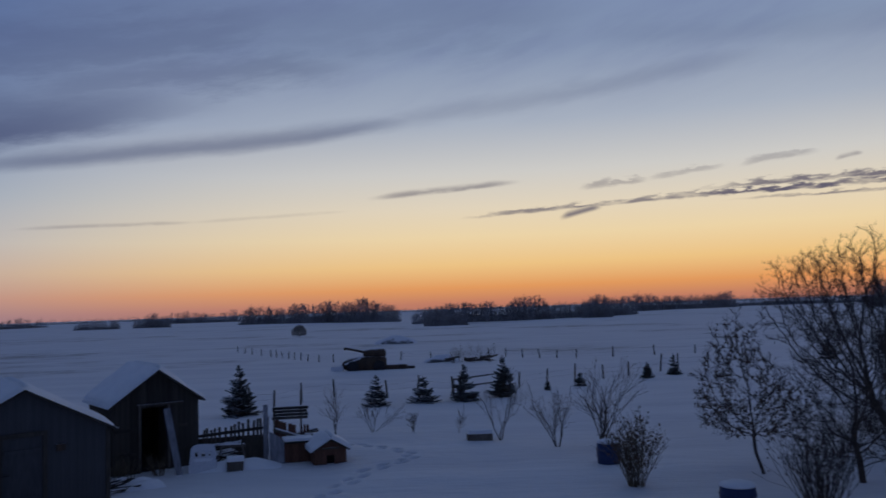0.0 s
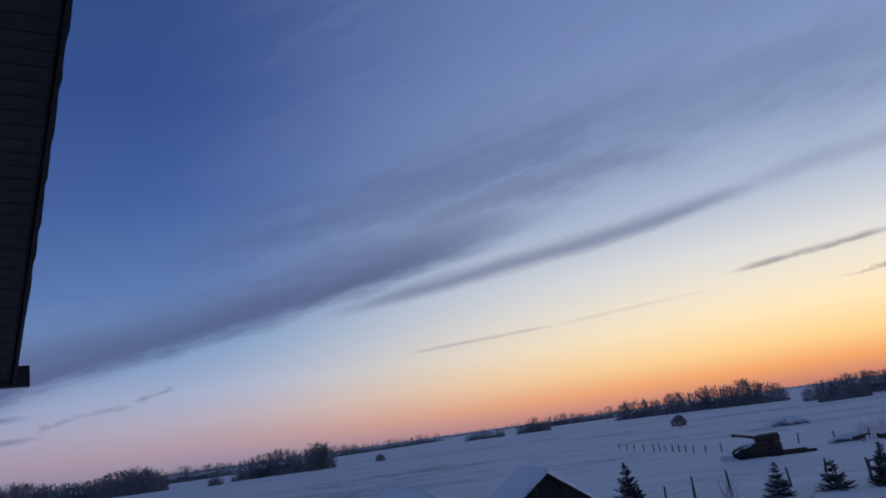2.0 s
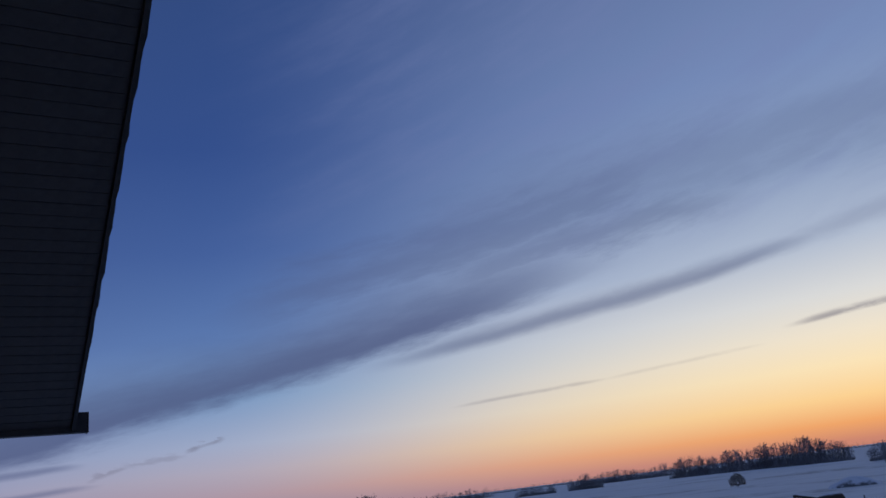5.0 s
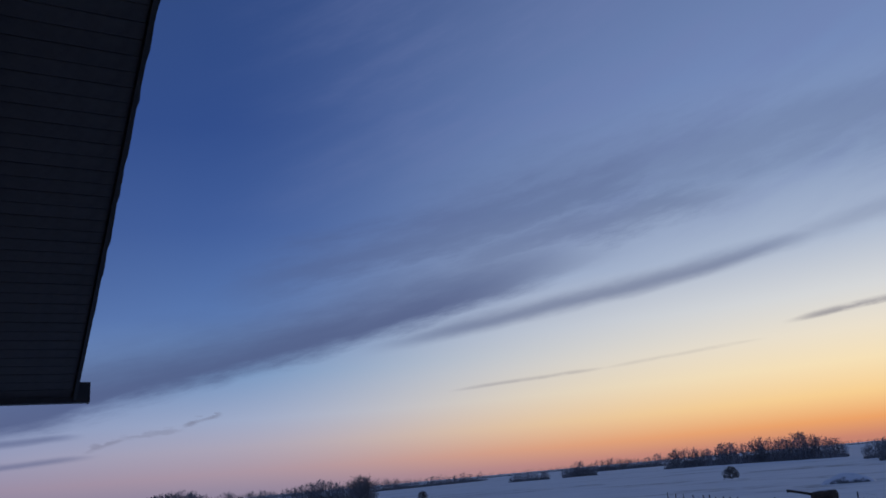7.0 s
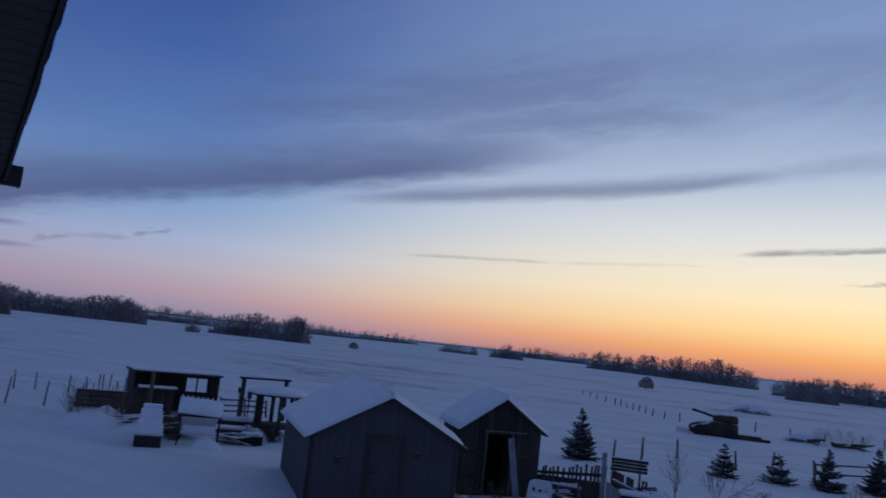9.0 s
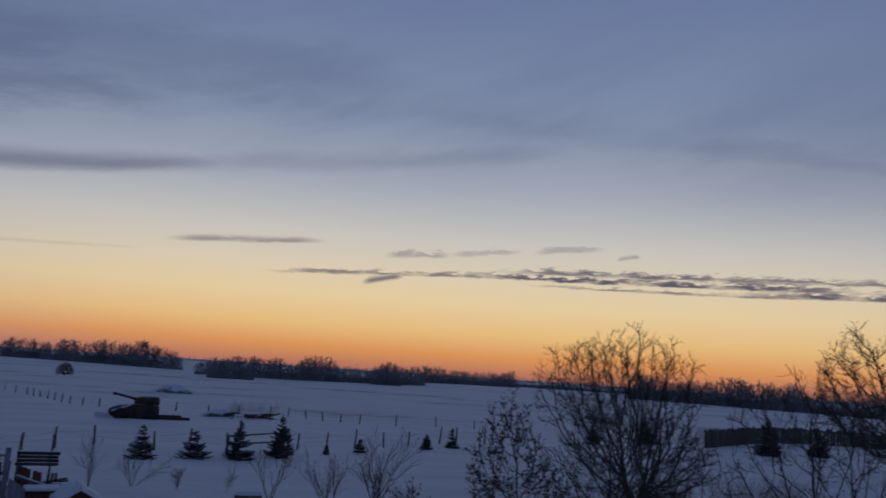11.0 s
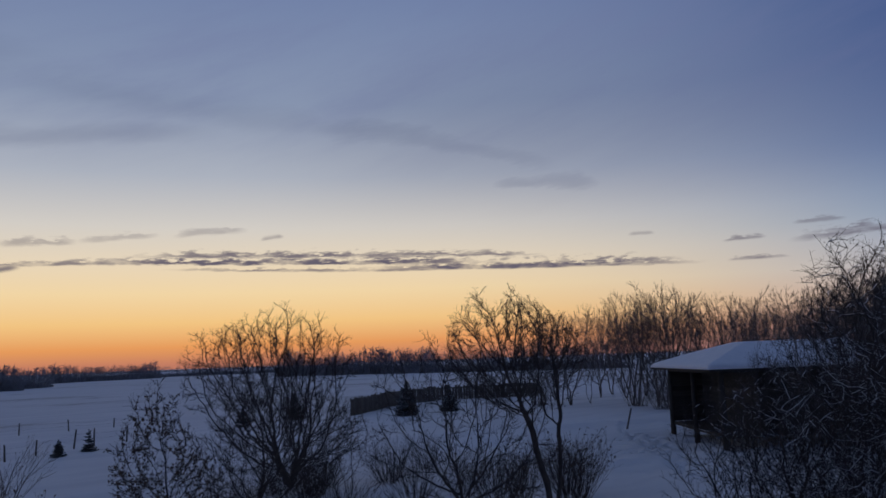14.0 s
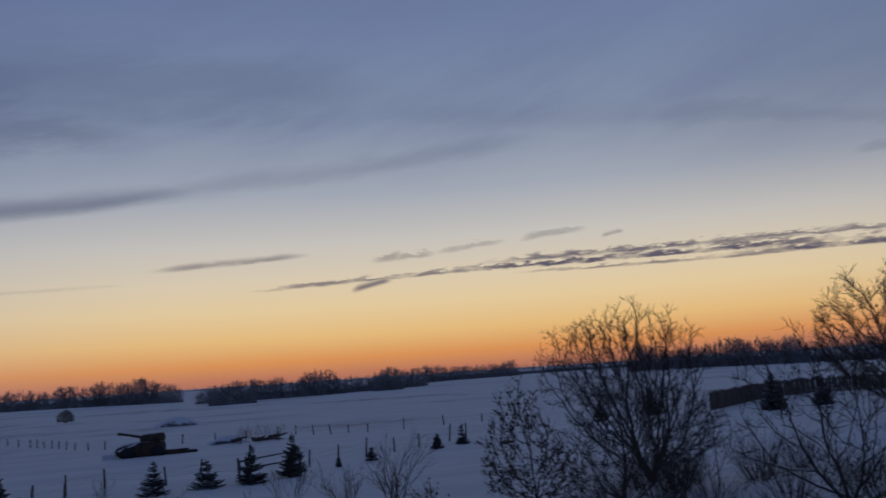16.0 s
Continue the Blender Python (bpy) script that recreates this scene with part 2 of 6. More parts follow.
NEEDLES_SNOW = material("snowy_spruce_needles", (0.03, 0.045, 0.04), (0.06, 0.08, 0.07), 0.8, 3.0, 0.4, snow=0.62)
# Paler than near bark: distance haze and frost put into the base colour
FARWOOD = material("far_hazed_frosted_wood", (0.17, 0.155, 0.15), (0.35, 0.345, 0.355), 0.95, 0.12, 0.0)
PLANK = material("weathered_planks", (0.042, 0.036, 0.030), (0.080, 0.069, 0.056), 0.9, 2.0, 0.5, 25.0, (1, 1, 0.12), vary=0.3)
GREYWALL = material("grey_painted_boards", (0.057, 0.057, 0.060), (0.090, 0.090, 0.092), 0.85, 1.5, 0.4, 20.0, (1, 1, 0.15), vary=0.06)
OLDWOOD = material("old_grey_wood", (0.09, 0.075, 0.06), (0.17, 0.145, 0.12), 0.9, 3.0, 0.5, 30.0, (1, 1, 0.2), snow=0.25, vary=0.2)
REDWOOD = material("red_brown_wood", (0.10, 0.045, 0.03), (0.17, 0.085, 0.055), 0.85, 3.0, 0.4, 25.0, vary=0.2)
DARKROOM = material("dark_inside", (0.012, 0.012, 0.014), (0.02, 0.02, 0.022), 0.95, 3.0, 0.1)
SIDING = material("pale_siding", (0.58, 0.57, 0.55), (0.66, 0.65, 0.62), 0.55, 0.8, 0.12, 40.0, (0.3, 1, 1), vary=0.03)
SOFFIT = material("dark_soffit", (0.032, 0.031, 0.033), (0.046, 0.044, 0.046), 0.5, 2.0, 0.2, 30.0, vary=0.06)
TRIM = material("dark_trim", (0.018, 0.018, 0.02), (0.03, 0.03, 0.032), 0.5, 2.0, 0.2)
SHINGLE = material("roof_shingles", (0.03, 0.03, 0.032), (0.06, 0.058, 0.056), 0.9, 3.0, 0.6, 60.0)
RUST = material("rusty_metal", (0.05, 0.035, 0.028), (0.11, 0.075, 0.05), 0.75, 1.5, 0.4, 14.0, metal=0.2, snow=0.18)
BLUE = material("blue_plastic", (0.02, 0.035, 0.10), (0.03, 0.055, 0.14), 0.5, 2.0, 0.1)
WHITE = material("white_plastic", (0.62, 0.64, 0.68), (0.74, 0.75, 0.78), 0.5, 3.0, 0.1)
RIMED = material("rimed_planks", (0.17, 0.175, 0.19), (0.34, 0.35, 0.38), 0.85, 3.0, 0.4, 20.0, (1, 1, 0.2))
WIRE = material("fence_wire", (0.12, 0.11, 0.10), (0.2, 0.19, 0.18), 0.6, 4.0, 0.0, metal=0.6)
BRUSH = material("dead_grass_and_brush", (0.11, 0.085, 0.055), (0.2, 0.16, 0.11), 0.9, 3.0, 0.2)
STONE = material("stone", (0.09, 0.088, 0.085), (0.17, 0.165, 0.16), 0.9, 2.0, 0.4, snow=0.4)


# ---------------------------------------------------------------- shape helpers
def rise(x, y):
    """The height of the snow: low drifts near the yard, gentle swells out on the fields."""
    r = math.hypot(x, y)
    near = 0.10 * noise.noise((x * 0.11, y * 0.22, 0.3)) + 0.05 * noise.noise((x * 0.4, y * 0.7, 2.0))
    far = min(1.0, max(0.0, (r - 90) / 250)) * 0.8 * noise.noise((x * 0.006, y * 0.011, 5.0))
    return near * min(1.0, 60 / (r + 1)) + far


def thing(name, x, y, turn, label, category, group="", z=None, kind=""):
    """An Empty on the snow that carries a thing's parts."""
    ob = new(name)
    ob.matrix_basis = pose(x, y, rise(x, y) if z is None else z, 0, 0, turn)
    return tagged(ob, label, category, group, kind)


def mesh_of(name, bm, mat):
    me = bpy.data.meshes.new(name)
    bmesh.ops.recalc_face_normals(bm, faces=bm.faces)
    bm.to_mesh(me)
    bm.free()
    me.materials.append(mat)
    return me


def part(name, bm, mat, parent=None, label=""):
    ob = new(name, mesh_of(name, bm, mat))
    ob.parent = parent
    return tagged(ob, label)


def solid(name, x, y, turn, bm, mat, label, category, group="", z=None, kind=""):
    """A thing that is one mesh."""
    ob = new(name, mesh_of(name, bm, mat))
    ob.matrix_basis = pose(x, y, rise(x, y) if z is None else z, 0, 0, turn)
    return tagged(ob, label, category, group, kind)


def box(bm, x, y, z, sx, sy, sz, m=None, bevel=0.0):
    """A box by its middle and size, bevelled where bevel is given."""
    made = bmesh.ops.create_cube(bm, size=1.0)["verts"]
    t = Matrix.Translation((x, y, z)) @ Matrix.Diagonal((sx, sy, sz, 1))
    bmesh.ops.transform(bm, matrix=(m @ t) if m else t, verts=made)
    if bevel:
        edges = list({e for v in made for e in v.link_edges})
        bmesh.ops.bevel(bm, geom=edges, offset=bevel, segments=2, affect="EDGES", profile=0.7)
    return bm


def boxes(*dims, bevel=0.0):
    bm = bmesh.new()
    for d in dims:
        box(bm, *d, bevel=bevel)
    return bm


def prism(points, y0, y1):
    """A flat outline in x and z, drawn out from y0 to y1."""
    bm = bmesh.new()
    a = [bm.verts.new((x, y0, z)) for x, z in points]
    b = [bm.verts.new((x, y1, z)) for x, z in points]
    bm.faces.new(a)
    bm.faces.new(b[::-1])
    for i in range(len(a)):
        j = (i + 1) % len(a)
        bm.faces.new((a[i], b[i], b[j], a[j]))
    return bm


class Geo:
    """Vertices and faces gathered in plain lists, for shapes with very many pieces."""

    def __init__(self):
        self.v, self.f = [], []

    def tube(self, pts, radii, n=4):
        base = len(self.v)
        for i, p in enumerate(pts):
            d = (pts[min(i + 1, len(pts) - 1)] - pts[max(i - 1, 0)]).normalized()
            a = d.cross(Vector((0.31, 0.52, 0.79))).normalized()
            b = d.cross(a)
            for k in range(n):
                w = 2 * math.pi * k / n
                self.v.append(p + (a * math.cos(w) + b * math.sin(w)) * radii[i])
        for i in range(len(pts) - 1):
            for k in range(n):
                q, s = base + i * n + k, base + i * n + (k + 1) % n
                self.f.append((q, s, s + n, q + n))
        self.f.append(tuple(range(base + (len(pts) - 1) * n, base + len(pts) * n)))
        if n > 3:
            self.f.append(tuple(range(base, base + n))[::-1])

    def leaf(self, p, d, w, length):
        """A small curled leaf: two triangles folded along the middle."""
        side = d.cross(Vector((0.2, 0.7, 0.6))).normalized() * w
        up = side.cross(d).normalized() * w * 0.4
        base = len(self.v)
        self.v += [p, p + d * length * 0.5 + side + up, p + d * length, p + d * length * 0.5 - side + up]
        self.f += [(base, base + 1, base + 2), (base, base + 2, base + 3)]

    def merge(self, verts, faces, m):
        base = len(self.v)
        self.v += [m @ p for p in verts]
        self.f += [tuple(base + i for i in f) for f in faces]

    def mesh(self, name, mat, smooth=True):
        me = bpy.data.meshes.new(name)
        me.from_pydata([tuple(p) for p in self.v], [], self.f)
        if smooth:
            me.shade_smooth()
        me.materials.append(mat)
        return me

    def part(self, name, mat, parent=None, label=""):
        ob = new(name, self.mesh(name, mat))
        ob.parent = parent
        return tagged(ob, label)


def turned(d, angle, r):
    """d bent by an angle in degrees, to a side chosen by r."""
    side = d.orthogonal().normalized()
    side.rotate(Matrix.Rotation(r.uniform(0, 2 * math.pi), 3, d))
    return (d * math.cos(radians(angle)) + side * math.sin(radians(angle))).normalized()


def grow(wood, twigs, p, d, length, radius, level, last, r, kids=(7, 6, 5, 4), lift=0.25, bend=0.16, spread=(28, 55), leaves=None, leafy=0.0, thin=0.004, reach=1.0):
    """A limb with its smaller limbs: it wavers, turns up by lift, and forks at spread degrees."""
    steps = 6 if level == 0 else 4 if level < last else 1 if thin > 0.01 else 2
    pts, radii, ways = [p], [radius], [d]
    tip = radius * (0.35 if level < last else 0.5)
    for i in range(steps):
        d = (d + Vector((r.gauss(0, bend), r.gauss(0, bend), r.gauss(0, bend * 0.6) + lift / steps))).normalized()
        p = p + d * length / steps
        pts.append(p)
        ways.append(d)
        radii.append(max(thin, radius + (tip - radius) * (i + 1) / steps))
    (wood if level < 2 else twigs).tube(pts, radii, 6 if level == 0 else 4 if level == 1 else 3)
    if leaves is not None and level >= last - 1:
        for _ in range(int(leafy * r.uniform(0.3, 1.7))):
            i = r.randrange(1, len(pts))
            q = pts[i] + Vector((r.gauss(0, 0.02), r.gauss(0, 0.02), r.gauss(0, 0.02)))
            leaves.leaf(q, Vector((r.gauss(0, 0.5), r.gauss(0, 0.5), r.gauss(-0.5, 0.5))).normalized(), r.uniform(0.012, 0.028), r.uniform(0.05, 0.1))
    if level >= last:
        return
    for k in range(kids[level]):
        u = 0.22 + 0.78 * (k + r.uniform(0, 1)) / kids[level]
        i = min(steps - 1, int(u * steps))
        w = u * steps - i
        q = pts[i].lerp(pts[i + 1], min(1, w))
        grow(wood, twigs, q, turned(ways[i + 1], r.uniform(*spread), r), length * reach * r.uniform(0.38, 0.66) * (1.12 - 0.55 * u),
             max(thin, radii[i + 1] * r.uniform(0.45, 0.7)), level + 1, last, r, kids, lift, bend, spread, leaves, leafy, thin, reach)


def bare_tree(seed, height, stems=1, last=3, kids=(8, 6, 5, 4), lean=(0, 0), fan=25, lift=0.3, trunk=0.0, thick=0.016, spread=(28, 55), leafy=0.0, thin=0.004, bend=0.16, reach=1.0):
    """The meshes of a leafless tree: wood, twigs and, where it kept them, dry leaves."""
    r = random.Random(seed)
    wood, twigs, leaves = Geo(), Geo(), Geo()
    p = Vector((0, 0, -0.15))
    up = Vector((lean[0], lean[1], 1)).normalized()
    if trunk:
        q = p + up * (trunk + 0.15)
        wood.tube([p, p + up * trunk * 0.5, q], [height * thick * 1.25, height * thick * 1.05, height * thick], 8)
    else:
        q = p
    for s in range(stems):
        d = turned(up, r.uniform(0.35, 1.0) * fan if stems > 1 else 0.0, r)
        if stems > 1:
            w = 2 * math.pi * (s + r.uniform(-0.3, 0.3)) / stems
            t = math.tan(radians(fan)) * r.uniform(0.3, 1.0)
            d = (up + Vector((math.cos(w) * t, math.sin(w) * t, 0))).normalized()
        grow(wood, twigs, q + Vector((r.gauss(0, 0.05), r.gauss(0, 0.05), 0)) * (stems > 1), d, (height - trunk) * r.uniform(0.82, 1.0) / max(0.8, d.z),
             height * thick * (0.8 if stems > 1 else 1.0), 0, last, r, kids, lift, bend, spread, leaves, leafy, thin, reach)
    top = max(v.z for v in twigs.v)
    s = height / top
    for g in (wood, twigs, leaves):
        g.v = [v * s for v in g.v]
    return wood, twigs, leaves


def crown_tree(seed, height, width, profile, stems=1, fork=0.12, step=0.2, count=1300, lean=(0.0, 0.0), thick=0.0055, thin=0.005, twig=0.3, leafy=0.0, gaps=0.0, droop=0.0, twigs_each=2, ragged=0.0, snow=0.0, gnarl=0.16, fork_twigs=0.0, leaf_size=1.0):
    """A leafless tree that fills a crown: limbs creep towards free places in it, and grow as thick as the twigs that they feed.
    profile: pairs of height and half-width, as parts of the whole; fork: the height of the first forks."""
    r = random.Random(seed)
    npr = np.random.RandomState(seed)
    zs, ws = [p[0] for p in profile], [p[1] for p in profile]
    free = []
    while len(free) < count:
        z = r.uniform(zs[0], zs[-1])
        w = np.interp(z, zs, ws)
        a, q = r.uniform(0, 2 * math.pi), r.random() ** 0.5
        if ragged:
            w *= 1.0 + ragged * 1.1 * noise.noise((math.cos(a) * 1.5 + seed * 3.7, math.sin(a) * 1.5, z * 3.0))
            if z > 0.86 + ragged * 0.55 * noise.noise((math.cos(a) * w * q * 2.6 + seed, math.sin(a) * w * q * 2.6, 5.0)):
                continue
        if r.random() > w + 0.15:
            continue
        x, y = math.cos(a) * w * q * width * 0.5, math.sin(a) * w * q * width * 0.5
        if gaps and noise.noise((x * 1.1 + seed, y * 1.1, z * height * 1.1)) < gaps - 0.45:
            continue
        free.append((x + lean[0] * z * height, y + lean[1] * z * height, z * height))
    free = np.array(free)
    spots, parents, ways = [np.array((0.0, 0.0, -0.15))], [-1], [np.array((0.0, 0.0, 1.0))]
    for s in range(stems):
        a = 2 * math.pi * (s + r.uniform(-0.25, 0.25)) / stems
        out = 0.0 if stems == 1 else r.uniform(0.12, 0.38)
        d = np.array((math.cos(a) * out + lean[0], math.sin(a) * out + lean[1], 1.0))
        d /= np.linalg.norm(d)
        p, last = spots[0] + np.array((math.cos(a), math.sin(a), 0)) * 0.05 * (stems > 1), 0
        for _ in range(max(2, int((fork * height + 0.15) / step))):
            d = d + npr.normal(0, 0.05, 3)
            d /= np.linalg.norm(d)
            p = p + d * step
            spots.append(p)
            parents.append(last)
            ways.append(d)
            last = len(spots) - 1
    near = np.full(len(free), 1e9)
    who = np.zeros(len(free), int)
    fresh = 0
    for turn in range(110):
        for i in range(fresh, len(spots)):
            dd = np.linalg.norm(free - spots[i], axis=1)
            better = dd < near
            near[better], who[better] = dd[better], i
        fresh = len(spots)
        keep = near > step * 1.75
        free, near, who = free[keep], near[keep], who[keep]
        if not len(free):
            break
        reach = near < height * (0.5 if turn < 12 else 0.28)
        if not reach.any():
            break
        for i in np.unique(who[reach]):
            pull = free[reach & (who == i)] - spots[i]
            pull = (pull / np.linalg.norm(pull, axis=1)[:, None]).mean(0)
            d = pull + 0.55 * ways[i] + np.array((0, 0, 0.10 - droop)) + npr.normal(0, gnarl, 3)
            d /= np.linalg.norm(d)
            spots.append(spots[i] + d * step)
            parents.append(int(i))
            ways.append(d)
    n = len(spots)
    load, kids = [0.0] * n, [[] for _ in range(n)]
    for i in range(n - 1, 0, -1):
        if not kids[i]:
            load[i] = 1.0
        load[parents[i]] += load[i]
        kids[parents[i]].append(i)
    wood, twigs, leaves = Geo(), Geo(), Geo()
    rad = [max(thin, thick * math.sqrt(w)) for w in load]
    starts = [(0, k) for k in kids[0]]
    while starts:
        a, b = starts.pop()
        chain = [a, b]
        while kids[chain[-1]]:
            ks = sorted(kids[chain[-1]], key=lambda i: -load[i])
            starts += [(chain[-1], k) for k in ks[1:]]
            chain.append(ks[0])
        pts = [Vector(spots[i]) for i in chain]
        rr = [min(rad[a], rad[b] * 1.15)] + [rad[i] for i in chain[1:]]
        big = load[b] > 12
        (wood if big else twigs).tube(pts, rr, 6 if load[b] > 60 else 4 if big else 3)
    if snow:
        for i in range(1, n):
            if abs(ways[i][2]) > 0.8 or parents[i] < 1 or r.random() > snow:
                continue
            a, b = Vector(spots[parents[i]]), Vector(spots[i])
            w = rad[i] * 0.75 + 0.0015
            lift = Vector((0, 0, rad[i] * 0.75 + 0.002))
            leaves.tube([a + lift, a.lerp(b, 0.5) + lift * 1.25, b + lift], [w * 0.8, w, w * 0.8], 4 if load[i] > 30 else 3)
    for i in range(1, n):
        if ragged and load[i] == 1.0 and not kids[i] and r.random() < 0.4:
            d = Vector(ways[i]) + Vector((r.gauss(0, 0.2), r.gauss(0, 0.2), 0.5))
            p, ll = Vector(spots[i]), ragged * twig * r.uniform(0.6, 2.6) * (0.5 + 0.5 * max(0.0, d.normalized().z))
            d.normalize()
            e = p + d * ll
            twigs.tube([p, p + d * ll * 0.5 + Vector((r.gauss(0, 0.03), r.gauss(0, 0.03), 0)), e], [thin, thin * 0.8, thin * 0.5], 3)
        if load[i] > 5:
            continue
        for _ in range(twigs_each):
            d = Vector(ways[i]) + Vector((r.gauss(0, 0.55), r.gauss(0, 0.55), r.gauss(0.15 - droop, 0.4)))
            d.normalize()
            ll = twig * r.uniform(0.4, 1.2)
            p = Vector(spots[i])
            m = p + d * ll * 0.5
            e = m + (d + Vector((r.gauss(0, 0.25), r.gauss(0, 0.25), r.uniform(0.0, 0.4)))).normalized() * ll * 0.5
            twigs.tube([p, m, e] if thin < 0.0095 else [p, e], [thin, thin * 0.8, thin * 0.5] if thin < 0.0095 else [thin, thin * 0.6], 3)
            if r.random() < fork_twigs:
                for _ in range(2):
                    q = p.lerp(e, r.uniform(0.25, 0.85))
                    d2 = turned(d, r.uniform(35, 70), r)
                    twigs.tube([q, q + d2 * ll * r.uniform(0.25, 0.55)], [thin * 0.7, thin * 0.45], 3)
            if leafy and r.random() < leafy and noise.noise((p.x * 2.4, p.y * 2.4, p.z * 2.4 + seed)) > -0.12:
                for _ in range(r.randrange(1, 5)):
                    q = p.lerp(e, r.uniform(0.2, 1.0))
                    leaves.leaf(q, Vector((r.gauss(0, 0.5), r.gauss(0, 0.5), r.gauss(-0.6, 0.4))).normalized(), leaf_size * r.uniform(0.011, 0.024), leaf_size * r.uniform(0.04, 0.09))
    return wood, twigs, leaves


DOME = [(0.10, 0.22), (0.25, 0.55), (0.45, 0.86), (0.62, 1.0), (0.80, 0.93), (0.92, 0.66), (1.0, 0.25)]
OPEN = [(0.10, 0.40), (0.24, 0.80), (0.42, 0.98), (0.60, 1.0), (0.78, 0.92), (0.92, 0.70), (1.0, 0.45)]
BROOM = [(0.34, 0.25), (0.5, 0.6), (0.68, 1.0), (0.84, 0.9), (0.95, 0.5), (1.0, 0.1)]
CROWN = [(0.38, 0.25), (0.46, 0.70), (0.58, 1.0), (0.72, 0.95), (0.83, 0.66), (0.91, 0.25), (1.0, 0.07)]
SPREAD = [(0.07, 0.66), (0.20, 0.92), (0.40, 1.0), (0.60, 0.98), (0.78, 0.88), (0.91, 0.64), (1.0, 0.40)]
YOUNG = [(0.20, 0.70), (0.32, 1.0), (0.46, 0.96), (0.62, 0.74), (0.80, 0.48), (0.92, 0.30), (1.0, 0.10)]
WIDE = [(0.06, 0.8), (0.2, 1.0), (0.5, 0.95), (0.75, 0.75), (0.92, 0.45), (1.0, 0.15)]


def tree(name, x, y, turn, shape, bark, twig, label, category="tree", group="", leaf=None, leaf_label=""):
    wood, twigs, leaves = shape
    t = thing(name, x, y, turn, label, category, group)
    wood.part("trunk", bark, t)
    twigs.part("crown", twig, t)
    if leaves.f and leaf:
        leaves.part("snow" if leaf is SNOW else "leaves", leaf, t, leaf_label)
    return t


def spruce_shape(seed, height, width, gaps=0.12, tiers=0):
    """A young spruce: whorls of drooping boughs, each a spray of needle-clad twigs, shorter towards the tip."""
    r = random.Random(seed)
    wood, boughs = Geo(), Geo()
    wood.tube([Vector((0, 0, -0.1)), Vector((0, 0, height * 0.5)), Vector((0, 0, height * 0.96))], [height * 0.022, height * 0.014, 0.006], 6)
    tiers = tiers or max(10, int(height * 8))
    for i in range(tiers):
        u = (i + r.uniform(-0.7, 0.7)) / tiers
        base_z = height * (0.03 + 0.93 * max(0, u))
        reach = width * 0.5 * (1 - min(0.99, max(0, u))) ** 0.85 * r.uniform(0.8, 1.12) + 0.04
        for k in range(max(6, int(19 * (1 - u)) + 5)):
            if r.random() < gaps:
                continue
            w = r.uniform(0, 2 * math.pi)
            out = Vector((math.cos(w), math.sin(w), 0))
            length = reach * r.uniform(0.6, 1.2)
            z = base_z + r.uniform(-0.7, 0.7) * height / tiers
            a = Vector((0, 0, z))
            b = a + out * length * 0.55 + Vector((0, 0, -0.10 * length + 0.1 * u * length))
            c = a + out * length + Vector((0, 0, 0.02 * length + 0.35 * u * length))
            boughs.tube([a, b, c], [0.015, 0.045 * min(1, 0.4 + height / 3), 0.01], 3)
            side = Vector((-out.y, out.x, 0))
            n = max(3, int(length / 0.075))
            for j in range(n):
                f = (j + 0.6) / n
                q = a.lerp(b, f / 0.55) if f < 0.55 else b.lerp(c, (f - 0.55) / 0.45)
                for s in (-1, 1):
                    tw = (out * r.uniform(0.5, 1.0) + side * s * r.uniform(0.6, 1.0) + Vector((0, 0, r.uniform(-0.35, 0.25)))).normalized()
                    ll = length * 0.30 * (1.15 - f) + 0.05
                    boughs.tube([q, q + tw * ll], [0.034 * min(1.2, 0.5 + height / 4), 0.008], 3)
    for k in range(5):
        w = k * 1.26
        boughs.tube([Vector((0, 0, height * 0.93)), Vector((math.cos(w) * 0.05, math.sin(w) * 0.05, height * 0.97))], [0.015, 0.004], 3)
    boughs.tube([Vector((0, 0, height * 0.88)), Vector((0, 0, height))], [0.02, 0.006], 4)
    return wood, boughs


def shrub_shape(seed, height, width, stems=40, seeds=0.0, kids=4, thin=0.0035):
    """A shrub of many thin upright stems from one root."""
    r = random.Random(seed)
    wood, twigs, leaves = Geo(), Geo(), Geo()
    for _ in range(stems):
        w, t = r.uniform(0, 2 * math.pi), r.random() ** 0.6
        d = Vector((math.cos(w) * t * width * 0.5 / height, math.sin(w) * t * width * 0.5 / height, 1)).normalized()
        p = Vector((math.cos(w), math.sin(w), 0)) * t * width * 0.16 + Vector((0, 0, -0.08))
        grow(wood, twigs, p, d, height * r.uniform(0.65, 1.0), 0.009, 1, 2, r, (0, kids, 0), 0.2, 0.12, (18, 42), leaves, seeds, thin)
    return wood, twigs, leaves


# ---------------------------------------------------------------- ground
TRAIL = [(-3.4, 19.2), (-2.9, 21.4), (-2.3, 23.0), (-1.3, 24.2), (-1.15, 25.1), (-1.7, 26.4), (-2.9, 27.5), (-4.2, 28.0)]
SHED_PATH = [(25.5, 17.6), (27.8, 19.8), (30.6, 22.6), (33.4, 25.6), (36.2, 28.6), (39.0, 31.4), (42.5, 34.0)]
SHED_PATH_BACK = [(26.4, 18.6), (29.4, 20.6), (31.6, 22.0), (34.0, 25.0), (37.6, 28.8)]
# x and y bounds, cell, the trails that cross it, depth of the prints, height of the broken drifts
PATCHES = (((-6.6, 1.6, 17.4, 30.2), 0.06, (TRAIL,), 0.17, 0.012), ((24.0, 46.0, 15.0, 40.0), 0.11, (SHED_PATH, SHED_PATH_BACK), 0.2, 0.10))


